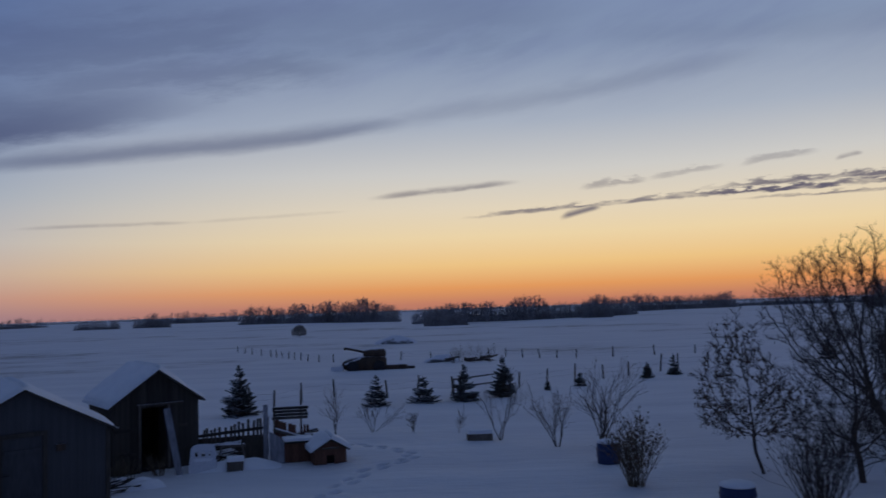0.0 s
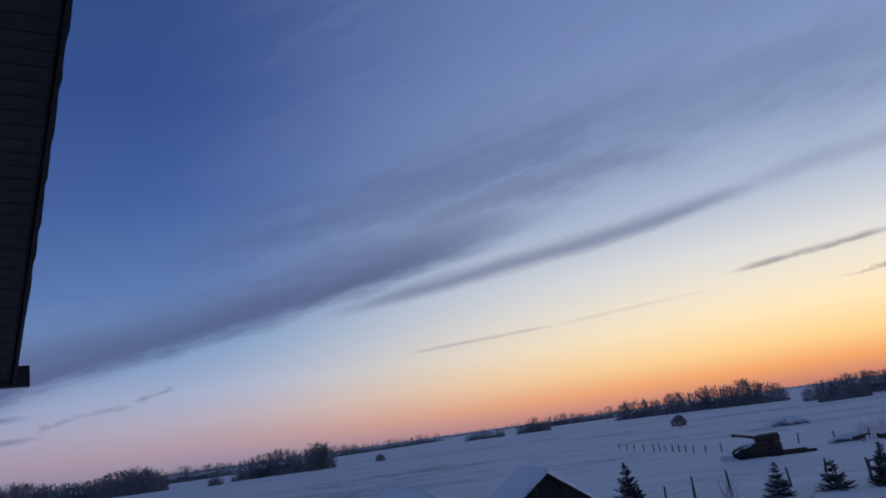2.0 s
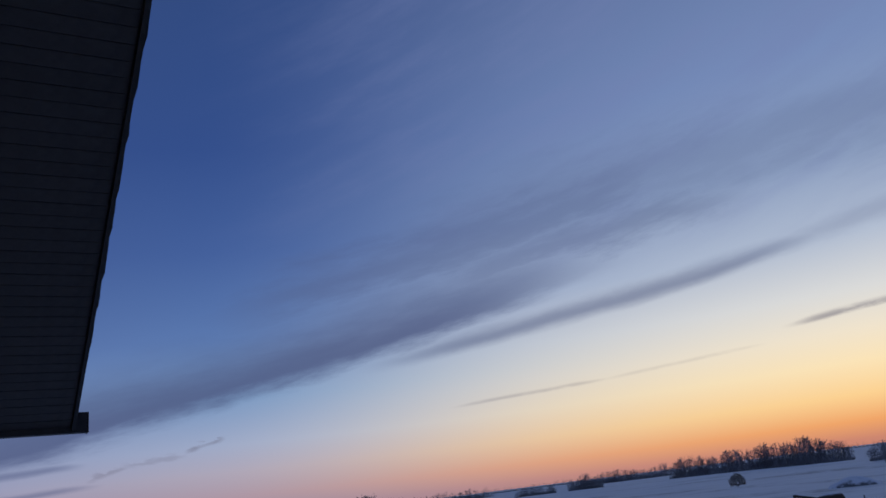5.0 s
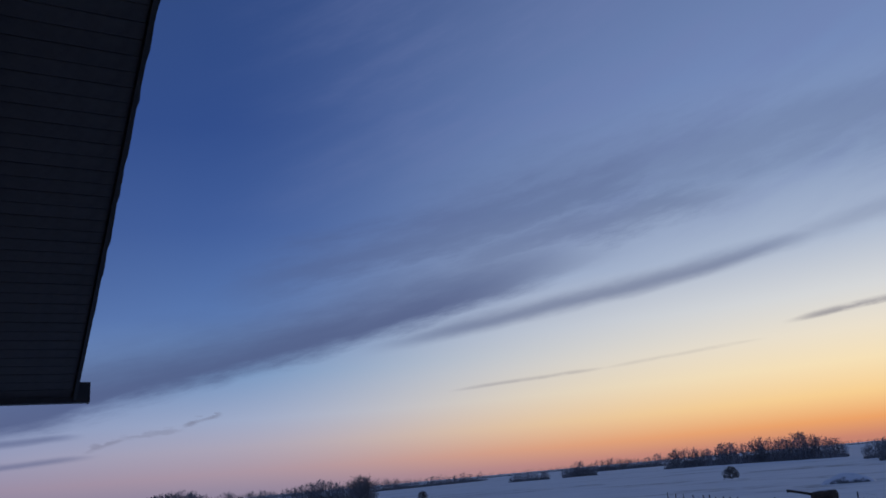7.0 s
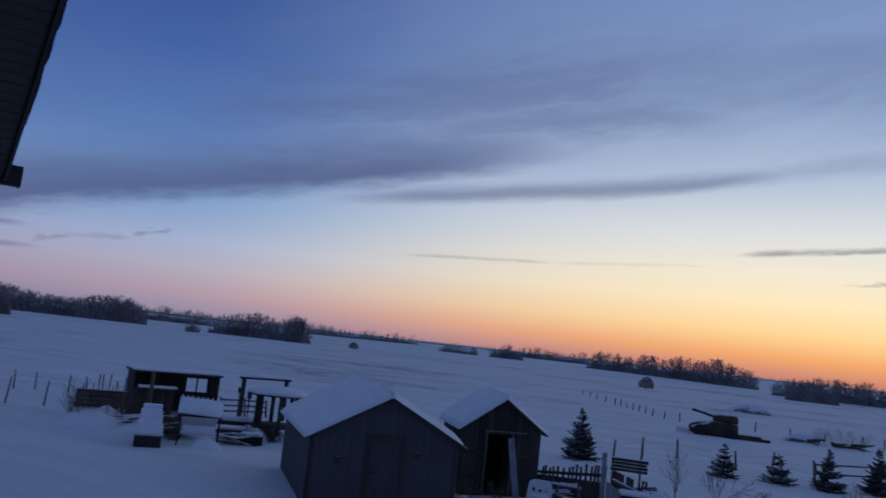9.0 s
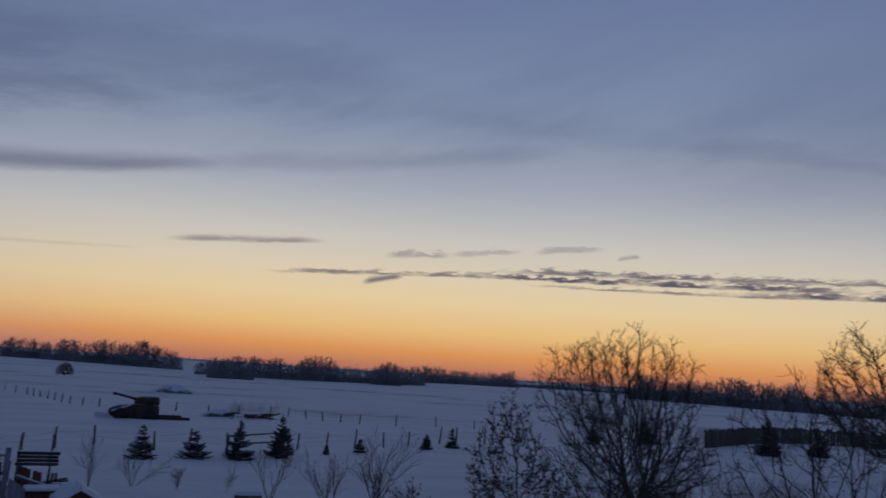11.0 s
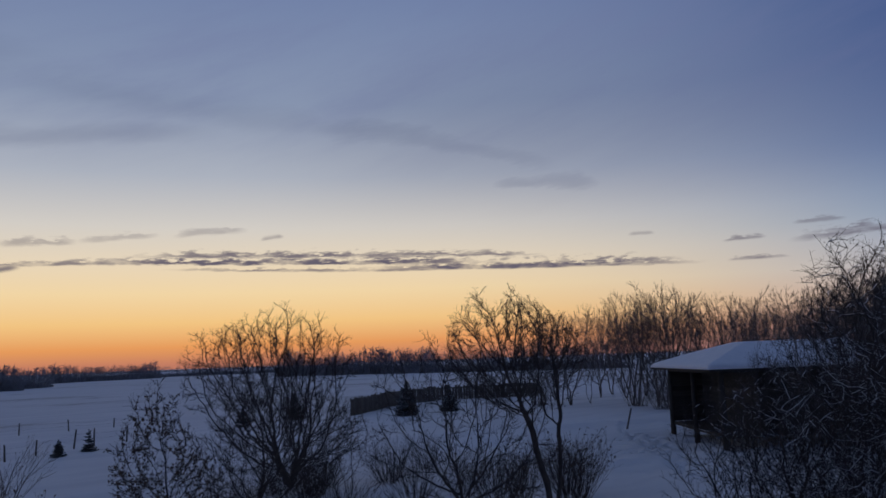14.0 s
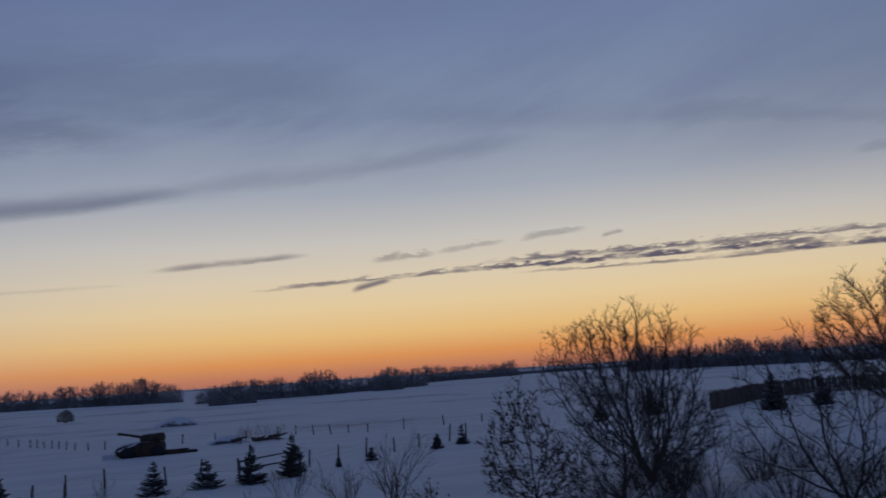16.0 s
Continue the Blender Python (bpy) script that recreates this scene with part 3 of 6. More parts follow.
def footprints(trail, seed):
    """Where the feet fell along the trail: place and heading of each print."""
    r = random.Random(seed)
    prints, side = [], 1
    for (xa, ya), (xb, yb) in zip(trail, trail[1:]):
        length = math.hypot(xb - xa, yb - ya)
        dx, dy = (xb - xa) / length, (yb - ya) / length
        for i in range(max(2, round(length / 0.42))):
            u = i * 0.42
            side = -side
            prints.append((xa + dx * u - dy * 0.13 * side + r.gauss(0, 0.04), ya + dy * u + dx * 0.13 * side + r.gauss(0, 0.04), dx, dy, r.uniform(0.85, 1.2)))
    return prints


def make_ground():
    """One sheet: rings out to the horizon, with finer pieces where the snow is trodden."""
    rings = [0.0] + [0.8 * 1.055 ** i for i in range(163)]
    count = 300
    verts, faces = [(0, 0, rise(0, 0))], []
    for rr in rings[1:]:
        for k in range(count):
            w = 2 * math.pi * k / count
            x, y = rr * math.cos(w), rr * math.sin(w)
            verts.append((x, y, rise(x, y)))

    def inside(i):
        return any(x0 + 0.2 < verts[i][0] < x1 - 0.2 and y0 + 0.2 < verts[i][1] < y1 - 0.2 for (x0, x1, y0, y1), *_ in PATCHES)

    for k in range(count):
        faces.append((0, 1 + k, 1 + (k + 1) % count))
    for i in range(len(rings) - 2):
        a, b = 1 + i * count, 1 + (i + 1) * count
        for k in range(count):
            j = (k + 1) % count
            f = (a + k, b + k, b + j, a + j)
            if not all(inside(q) for q in f):
                faces.append(f)
    for (x0, x1, y0, y1), cell, trails, depth, drifts in PATCHES:
        nx, ny = round((x1 - x0) / cell), round((y1 - y0) / cell)
        xs, ys = np.linspace(x0, x1, nx + 1), np.linspace(y0, y1, ny + 1)
        gx, gy = np.meshgrid(xs, ys)
        dent = np.zeros_like(gx)
        for n, trail in enumerate(trails):
            for px, py, dx, dy, s in footprints(trail, 21 + n):
                u = ((gx - px) * dx + (gy - py) * dy) / (0.19 * s)
                v = (-(gx - px) * dy + (gy - py) * dx) / (0.115 * s)
                q = np.sqrt(u * u + v * v)
                dent = np.minimum(dent, -depth * np.clip((1.25 - q) / 0.5, 0, 1))
                dent = dent + 0.035 * np.exp(-((q - 1.5) / 0.25) ** 2)
        base = len(verts)
        for j in range(ny + 1):
            for i in range(nx + 1):
                x, y = float(xs[i]), float(ys[j])
                edge = min(x - x0, x1 - x, y - y0, y1 - y)
                z = 0.012 * noise.noise((x * 2.2, y * 3.1, 7.0))
                if drifts > 0.05:
                    z += drifts * (0.35 + noise.noise((x * 0.75, y * 0.75, 3.0))) + 0.4 * drifts * noise.noise((x * 2.0, y * 2.0, 9.0))
                verts.append((x, y, rise(x, y) + 0.012 * min(1, edge / 1.2) - 0.01 + float(dent[j, i]) + z * min(1, max(0, edge - 0.3) / 1.5)))
        k = nx + 1
        for j in range(ny):
            for i in range(nx):
                q = base + j * k + i
                faces.append((q, q + 1, q + k + 1, q + k))
    me = bpy.data.meshes.new("ground")
    me.from_pydata(verts, [], faces)
    me.shade_smooth()
    me.materials.append(SNOW_FIELD)
    tagged(new("ground", me), "wide snow-covered farm field with drifts, stubble and trails of footprints", "ground", kind="structure")


make_ground()


# ---------------------------------------------------------------- the house whose gable wall runs beside the viewpoint
HEADING = 58.2
HOUSE = thing("house", -0.527 * 0.118, -0.850 * 0.118, 90 + HEADING, "pale-sided two-storey house with a dark rake soffit", "house", z=0.0)
END, SLOPE, EAVE, OVER = 4.466, 0.48, 5.043, 0.478


def gable(u):
    return EAVE + SLOPE * (END - abs(u))


part("wall", prism([(-END, -0.3), (END, -0.3), (END, EAVE), (0, gable(0)), (-END, EAVE)], 0.012, 0.2), SIDING, HOUSE)
part("far_wall", prism([(-END, -0.3), (END, -0.3), (END, EAVE), (0, gable(0)), (-END, EAVE)], 7.8, 8.0), SIDING, HOUSE)
for s in (-1, 1):
    part("side_wall", boxes((s * (END - 0.1), 4.0, 2.4, 0.2, 7.6, 5.3)), SIDING, HOUSE)
LAP = 0.102
row = 0
while row * LAP < gable(0) - 0.05:
    z0 = row * LAP
    low, high = (END - max(0.0, z - EAVE) / SLOPE for z in (z0, z0 + LAP * 0.98))
    bm = bmesh.new()
    prof = [(0.010, 0.0), (-0.016, 0.0), (-0.018, 0.012), (-0.004, LAP * 0.98), (0.010, LAP * 0.98)]
    halves = [max(0.03, low + (high - low) * z / (LAP * 0.98)) for _, z in prof]
    lo = [bm.verts.new((-h, y, z0 + z)) for h, (y, z) in zip(halves, prof)]
    hi = [bm.verts.new((h + 0.004, y, z0 + z)) for h, (y, z) in zip(halves, prof)]
    bm.faces.new(lo)
    bm.faces.new(hi[::-1])
    for i in range(5):
        j = (i + 1) % 5
        bm.faces.new((lo[i], hi[i], hi[j], lo[j]))
    part("siding_board", bm, SIDING, HOUSE)
    row += 1
part("corner_trim", boxes((END + 0.012, 0.05, EAVE / 2 - 0.1, 0.016, 0.14, EAVE - 0.1)), TRIM, HOUSE, "dark corner trim")
angle = math.degrees(math.atan(SLOPE))
for s in (-1, 1):
    run = END / math.cos(radians(angle))
    tilt = Matrix.Translation((s * END, 0, EAVE)) @ Matrix.Rotation(radians(s * angle), 4, "Y")
    slab = bmesh.new()
    box(slab, -s * run / 2, (8.07 - OVER) / 2, 0.17, run + 0.12, 8.07 + OVER, 0.12, tilt)
    part("roof", slab, SHINGLE, HOUSE, "dark shingled roof")
    cover = bmesh.new()
    box(cover, -s * run / 2, (8.0 - OVER) / 2, 0.28, run - 0.05, 7.95 + OVER, 0.1, tilt, 0.03)
    part("snow_cover", cover, SNOW, HOUSE, "thin snow on the roof")
    pieces = int(run / 0.066)
    panel = bmesh.new()
    box(panel, 0, -OVER / 2, 0.015, 0.0645, OVER - 0.02, 0.012, None, 0.005)
    shared = mesh_of("soffit_panel", panel, SOFFIT)
    for i in range(pieces):
        ob = new("soffit_panel", shared)
        ob.parent = HOUSE
        ob.matrix_basis = tilt @ Matrix.Translation((-s * (i + 0.5) * run / pieces, 0, 0.0006 * (i % 2)))
    back = bmesh.new()
    box(back, -s * run / 2, -OVER / 2, 0.06, run, OVER, 0.06, tilt)
    part("soffit_backing", back, SOFFIT, HOUSE)
    edge = bmesh.new()
    box(edge, -s * run / 2, -OVER - 0.004, 0.075, run + 0.02, 0.016, 0.17, tilt)
    part("fascia", edge, TRIM, HOUSE, "dark rake board")
    channel = bmesh.new()
    box(channel, -s * run / 2, -0.024, -0.006, run, 0.012, 0.03, tilt)
    part("soffit_channel", channel, SIDING, HOUSE, "pale channel under the soffit")
    r = random.Random(3)
    lip, n = bmesh.new(), 90
    loops = []
    for i in range(n + 1):
        u = -s * run * i / n
        w = 0.006 + 0.022 * min(1.0, i / 8) + 0.005 * noise.noise((u * 2.3, s, 0)) + 0.004 * noise.noise((u * 9, s, 4)) + 0.008 * ((u * 4.1) % 1.0)
        loops.append([lip.verts.new(tilt @ Vector((u, y, z))) for y, z in ((-OVER + 0.1, 0.165), (-OVER - 0.010 - w, 0.15), (-OVER - 0.012 - w, 0.2), (-OVER + 0.1, 0.235))])
    for a, b in zip(loops, loops[1:]):
        for k in range(4):
            lip.faces.new((a[k], a[(k + 1) % 4], b[(k + 1) % 4], b[k]))
    part("shingle_edge", lip, SHINGLE, HOUSE, "uneven shingle edge")
    gut = prism([(0, 0), (0.055, 0), (0.075, 0.05), (0.09, 0.1), (0.078, 0.1), (0.05, 0.012), (0.012, 0.012), (0.012, 0.1), (0, 0.1)], -OVER - 0.068, 8.0)
    g = part("gutter", gut, TRIM, HOUSE, "dark metal eaves gutter")
    g.matrix_basis = pose(s * (END + 0.004), 0, EAVE - 0.02) @ Matrix.Diagonal((s, 1, 1, 1))
    cap = boxes((0.045, 0, 0.05, 0.088, 0.006, 0.1))
    c = part("end_cap", cap, TRIM, g)
    c.matrix_basis = pose(0, -OVER - 0.072, 0)


# ---------------------------------------------------------------- sheds
def boards(parent, mat, x0, x1, y, height, width=0.16, name="board", along_y=False, skip=None, tight=0.985, round_=0.04):
    """Upright boards side by side along a wall; height is a function of the place along it."""
    n = max(1, round(abs(x1 - x0) / width))
    w = (x1 - x0) / n
    r = random.Random(int(100 * (x0 + y + 7)))
    unit = mesh_of(name, boxes((0, 0, 0.5, 1, 1, 1), bevel=round_), mat)
    for i in range(n):
        u = x0 + (i + 0.5) * w
        lo, hi = 0.0, height(u)
        if skip and skip[0] < u < skip[1]:
            lo = skip[2]
        ob = new(name, unit)
        ob.parent = parent
        t = 0.026 + (r.uniform(-0.003, 0.004) if tight < 0.99 else r.uniform(-0.001, 0.001))
        m = Matrix.Translation((u, y, lo - 0.05)) @ Matrix.Diagonal((abs(w) * tight, t, hi - lo + 0.05, 1))
        ob.matrix_basis = (Matrix.Rotation(radians(90), 4, "Z") @ m) if along_y else m


def snow_roof(parent, hw, depth, he, hr, front=0.2, thick=0.16, seed=1, label="thick snow on the roof"):
    """Two roof slopes of boards with a soft quilt of snow on top, sagging and rounded at its edges."""
    run, rise_ = hw, hr - he
    ang = math.degrees(math.atan2(rise_, run))
    length = math.hypot(run, rise_)
    for s in (-1, 1):
        tilt = Matrix.Translation((0, 0, hr)) @ Matrix.Rotation(radians(s * ang), 4, "Y")
        bm = bmesh.new()
        box(bm, s * length / 2, depth / 2 - front / 2, -0.03, length, depth + front, 0.05, tilt)
        part("roof", bm, PLANK, parent)
        v, nx, ny = Geo(), 16, 22
        for top in (1, 0):
            for j in range(ny + 1):
                for i in range(nx + 1):
                    a, b = i / nx, j / ny
                    x = s * (length + 0.05) * a
                    y = -front - 0.03 + (depth + front + 0.06) * b
                    soft = min(1, (1 - a) * 9) ** 0.5 * min(1, b * 9, (1 - b) * 9) ** 0.5
                    z = (0.02 + thick * (0.75 + 0.45 * b + 0.3 * (1 - a)) * soft * (1 + 0.35 * noise.noise((x * 1.3 + seed, y * 1.1, seed))) - 0.03 * (1 - soft)) if top else -0.002
                    v.v.append(tilt @ Vector((x, y, z)))
        k, m = nx + 1, (nx + 1) * (ny + 1)
        for j in range(ny):
            for i in range(nx):
                q = j * k + i
                v.f.append((q, q + 1, q + k + 1, q + k))
                v.f.append((m + q, m + q + k, m + q + k + 1, m + q + 1))
        rim = [i for i in range(k)] + [j * k + nx for j in range(1, ny + 1)] + [ny * k + i for i in range(nx - 1, -1, -1)] + [j * k for j in range(ny - 1, 0, -1)]
        for a, b in zip(rim, rim[1:] + rim[:1]):
            v.f.append((a, a + m, b + m, b))
        ob = v.part("snow_cover", SNOW, parent, label)


def grey_shed():
    t = thing("shed", -10.05, 19.31, 42, "grey board garden shed with a snow-covered gable roof", "shed", z=0.0)
    hw, d, he, hr = 1.98, 5.3, 1.78, 2.93
    top = lambda u: he + (hr - he) * (1 - abs(u) / 2.16) - 0.02
    boards(t, GREYWALL, -hw, hw, 0.0, top, 0.2, skip=(-0.44, 0.46, 1.78), tight=0.998, round_=0.012)
    boards(t, GREYWALL, -hw, hw, d, top, 0.2, tight=0.998, round_=0.012)
    boards(t, GREYWALL, 0.0, d, hw, lambda u: he - 0.0, 0.2, along_y=True, tight=0.998, round_=0.012)
    boards(t, GREYWALL, 0.0, d, -hw, lambda u: he - 0.0, 0.2, along_y=True, tight=0.998, round_=0.012)
    part("inside", boxes((0, d / 2, 0.9, 2 * hw - 0.1, d - 0.1, 1.7)), DARKROOM, t)
    door = part("door", boxes((0.01, 0.0, 0.88, 0.88, 0.03, 1.76), bevel=0.004), GREYWALL, t, "grey plank door")
    for z in (0.35, 1.45):
        part("brace", boxes((0.01, -0.025, z, 0.8, 0.02, 0.1)), GREYWALL, door)
    part("latch", boxes((-0.36, -0.04, 0.95, 0.14, 0.025, 0.04)), TRIM, door)
    part("door_frame", boxes((-0.48, -0.03, 0.9, 0.09, 0.05, 1.85), (0.50, -0.03, 0.9, 0.09, 0.05, 1.85), (0.01, -0.03, 1.84, 1.07, 0.05, 0.1)), PLANK, t)
    for s in (-1, 1):
        part("corner_board", boxes((s * hw, -0.02, he / 2 - 0.05, 0.1, 0.06, he + 0.05)), PLANK, t)
    part("wall_hook", boxes((0.85, -0.05, 1.45, 0.2, 0.05, 0.16)), RUST, t)
    part("wall_hook", boxes((-1.25, -0.05, 1.2, 0.1, 0.05, 0.22)), RUST, t)
    snow_roof(t, 2.16, d + 0.1, he, hr, 0.2, 0.17, 1)


def plank_shed():
    t = thing("shed", -8.62, 24.25, 36.5, "dark weathered plank shed with an open doorway", "shed", z=0.0)
    hw, d, he, hr = 1.25, 2.75, 1.97, 2.98
    top = lambda u: he + (hr - he) * (1 - abs(u) / 1.4) - 0.02
    boards(t, PLANK, -hw, hw, 0.0, top, 0.155, skip=(-0.46, 0.31, 1.9))
    boards(t, PLANK, -hw, hw, d, top, 0.155)
    boards(t, PLANK, 0.0, d, hw, lambda u: he, 0.155, along_y=True)
    boards(t, PLANK, 0.0, d, -hw, lambda u: he, 0.155, along_y=True)
    part("floor", boxes((0, d / 2, 0.05, 2 * hw - 0.1, d - 0.1, 0.08)), DARKROOM, t)
    part("door_frame", boxes((-0.5, -0.02, 0.95, 0.07, 0.06, 1.92), (0.35, -0.02, 0.95, 0.07, 0.06, 1.92)), OLDWOOD, t)
    part("lintel", boxes((0.1, -0.05, 1.94, 1.35, 0.1, 0.05)), OLDWOOD, t, "snow-dusted lintel board")
    hinge = part("door", boxes((0.3, 0, 0.95, 0.62, 0.03, 1.8), bevel=0.004), PLANK, t, "plank door swung inwards")
    hinge.matrix_basis = pose(0.31, 0.03, 0.06, 0, 0, 96)
    part("handle", boxes((0.54, 0.03, 0.95, 0.03, 0.04, 0.16)), TRIM, hinge)
    for z in (0.55, 1.25):
        part("batten", boxes((-0.87, -0.022, z, 0.7, 0.02, 0.09)), PLANK, t)
        part("batten", boxes((0.82, -0.022, z, 0.8, 0.02, 0.09)), PLANK, t)
    snow_roof(t, 1.42, d + 0.1, he, hr, 0.22, 0.13, 4)


grey_shed()
plank_shed()


# ---------------------------------------------------------------- spruces
def spruce(x, y, h, w, seed, label, needles=NEEDLES, group="young spruces", gaps=0.12):
    wood, boughs = spruce_shape(seed, h, w, gaps)
    t = thing("spruce", x, y, seed * 37, label, "spruce", group)
    wood.part("trunk", BARK, t)
    boughs.part("crown", needles, t)


spruce(-9.3, 36.7, 2.3, 1.7, 11, "young spruce behind the plank shed")
spruce(-3.3, 38.6, 1.45, 1.35, 12, "short crooked spruce with a bent top", gaps=0.3)
spruce(-1.1, 39.4, 1.3, 1.45, 13, "short broad spruce dusted with snow")
spruce(0.9, 39.7, 1.8, 1.3, 14, "young dark spruce by the fence")
spruce(2.9, 41.1, 2.1, 1.45, 15, "tallest young dark spruce by the fence")
spruce(7.4, 44.6, 0.75, 0.6, 16, "tiny spruce half buried in snow")
spruce(11.9, 47.8, 0.95, 0.7, 17, "small spruce seedling by the fence")
spruce(14.0, 49.8, 1.3, 0.95, 18, "thin spruce sapling with open boughs", gaps=0.4)
spruce(5.4, 43.1, 0.5, 0.3, 19, "tiny spruce seedling in the snow")
spruce(-28.9, 20.3, 3.3, 1.8, 20, "tall spruce with snow on its boughs", NEEDLES_SNOW, "yard spruces", 0.42)
spruce(40.0, 54.1, 3.0, 2.1, 21, "dark spruce before the windbreak", group="windbreak spruces")
spruce(44.8, 54.4, 2.3, 1.7, 22, "smaller dark spruce before the windbreak", group="windbreak spruces")
spruce(33.0, 60.0, 2.3, 1.9, 23, "dark spruce behind the bare trees", group="windbreak spruces")
spruce(27.5, 58.0, 1.7, 1.4, 24, "dark spruce behind the bare trees", group="windbreak spruces")


# ---------------------------------------------------------------- bare trees near the house
tree("leafy_tree", 8.1, 21.0, 0, crown_tree(31, 4.5, 2.4, YOUNG, 1, 0.14, 0.14, 2000, (-0.17, 0.0), 0.0040, 0.005, 0.26, 0.72, 0.08, -0.02, 3, 0.5, gnarl=0.13, fork_twigs=0.5, leaf_size=1.15),
     BARK, BARK, "small tree still holding brown dry leaves", leaf=DRYLEAF, leaf_label="curled brown leaves")
tree("maple_tree", 15.0, 27.6, 0, crown_tree(32, 6.9, 6.0, SPREAD, 8, 0.06, 0.17, 5200, (-0.10, 0.06), 0.0072, 0.0058, 0.32, 0.0, 0.22, 0.0, 3, 0.5, gnarl=0.20, fork_twigs=0.7),
     BARK, BARK, "large bare many-stemmed tree with an open, ragged crown")
tree("bare_tree", 9.9, 19.6, 0, crown_tree(33, 4.3, 3.2, SPREAD, 1, 0.24, 0.14, 2100, (-0.02, 0.06), 0.0048, 0.005, 0.28, 0.0, 0.15, 0.0, 3, 0.5, gnarl=0.17, fork_twigs=0.4),
     BARK, BARK, "slim bare tree with fine spreading twigs")
tree("bare_tree", 15.2, 23.9, 0, crown_tree(34, 3.2, 1.7, DOME, 2, 0.15, 0.16, 220, (0.0, 0.0), 0.004, 0.005, 0.26, gnarl=0.22),
     BARK, TWIG, "thin bare sapling in the snow")
tree("bare_tree", 15.3, 18.0, 40, crown_tree(35, 5.2, 4.8, SPREAD, 3, 0.16, 0.2, 1100, (-0.05, 0.06), 0.0068, 0.006, 0.36, 0.0, 0.3, 0.0, 2, 0.6, gnarl=0.14, fork_twigs=0.6),
     BARK, BARK, "bare tree with wide curving limbs")
tree("bare_tree", 17.4, 16.6, 0, crown_tree(36, 7.1, 4.3, CROWN, 2, 0.26, 0.15, 4600, (-0.14, 0.12), 0.0060, 0.0056, 0.28, 0.05, 0.10, 0.0, 3, 0.5, gnarl=0.17, fork_twigs=0.7),
     BARK, BARK, "tall bare tree with a dense rounded crown", leaf=DRYLEAF)
for seed, x, y, h, w, shape, lab in (
        (89, 14.6, 8.3, 4.3, 4.0, WIDE, "spreading bare tree with snow on its low limbs"),
        (37, 15.2, 4.3, 6.9, 6.4, WIDE, "wide bare tree with snow lying along its branches"),
        (38, 13.3, 4.9, 3.3, 4.4, WIDE, "low spreading shrub-tree with snowy branches"),
        (39, 17.3, 5.2, 7.4, 6.0, DOME, "tall bare tree with snow lying along its branches"),
        (48, 14.3, 6.0, 4.4, 4.2, WIDE, "dense bare tree with snow on its limbs"),
        (83, 13.9, 7.0, 4.6, 3.8, WIDE, "thick bare shrub-tree with snow along its branches"),
        (84, 17.6, 8.2, 5.6, 4.6, WIDE, "bare tree with snowy limbs beside the open shed")):
    tree("snowy_tree", x, y, seed * 23, crown_tree(seed, h, w, shape, 5, 0.08, 0.16, 3600, (0.0, 0.0), 0.0052, 0.0045, 0.34, 0.0, 0.05, 0.17, 2, 0.3, snow=0.95, gnarl=0.24, fork_twigs=0.6),
         BARK_SNOW, BARK_SNOW, lab, leaf=SNOW, leaf_label="snow lying along the branches")
tree("bare_tree", 18.9, 7.2, 15, crown_tree(88, 7.3, 4.4, CROWN, 2, 0.3, 0.22, 420, (0.0, 0.03), 0.0078, 0.006, 0.34, 0.0, 0.2, 0.0, 3, 0.5, gnarl=0.20, fork_twigs=0.8),
     BARK, BARK, "tall bare tree with an open crown of crooked limbs")
tree("yard_tree", -30.5, 18.9, 0, crown_tree(40, 2.6, 3.1, OPEN, 2, 0.2, 0.13, 460, (0.1, 0.0), 0.0045, 0.006, 0.24, 0.0, 0.2, 0.0, 2, 0.6),
     BARK, TWIG, "small bare fruit tree with a spreading crown")

# fruit trees and bushes in a row
for seed, x, y, h, stems, fan, lab in (
        (41, -4.1, 29.9, 1.75, 3, 20, "thin bare fruit bush"), (42, -2.8, 30.3, 1.35, 4, 38, "low bare fruit bush"),
        (43, -1.3, 30.0, 0.75, 3, 20, "tiny bare bush in the snow"), (44, 1.85, 27.7, 2.5, 3, 34, "bare young fruit tree with open limbs"),
        (45, 3.5, 26.0, 2.05, 6, 24, "bare bushy fruit tree"), (46, 4.9, 25.9, 2.8, 7, 15, "tall bare bushy fruit tree"),
        (47, 0.4, 29.5, 1.0, 2, 12, "bare seedling in the snow")):
    tree("fruit_tree", x, y, seed * 20, bare_tree(seed, h, stems, 2, (7, 5, 3), fan=fan, lift=0.3, thick=0.012, spread=(22, 45), leafy=0.25),
         BARK, TWIG, lab, "fruit tree", "row of young fruit trees", DRYLEAF)

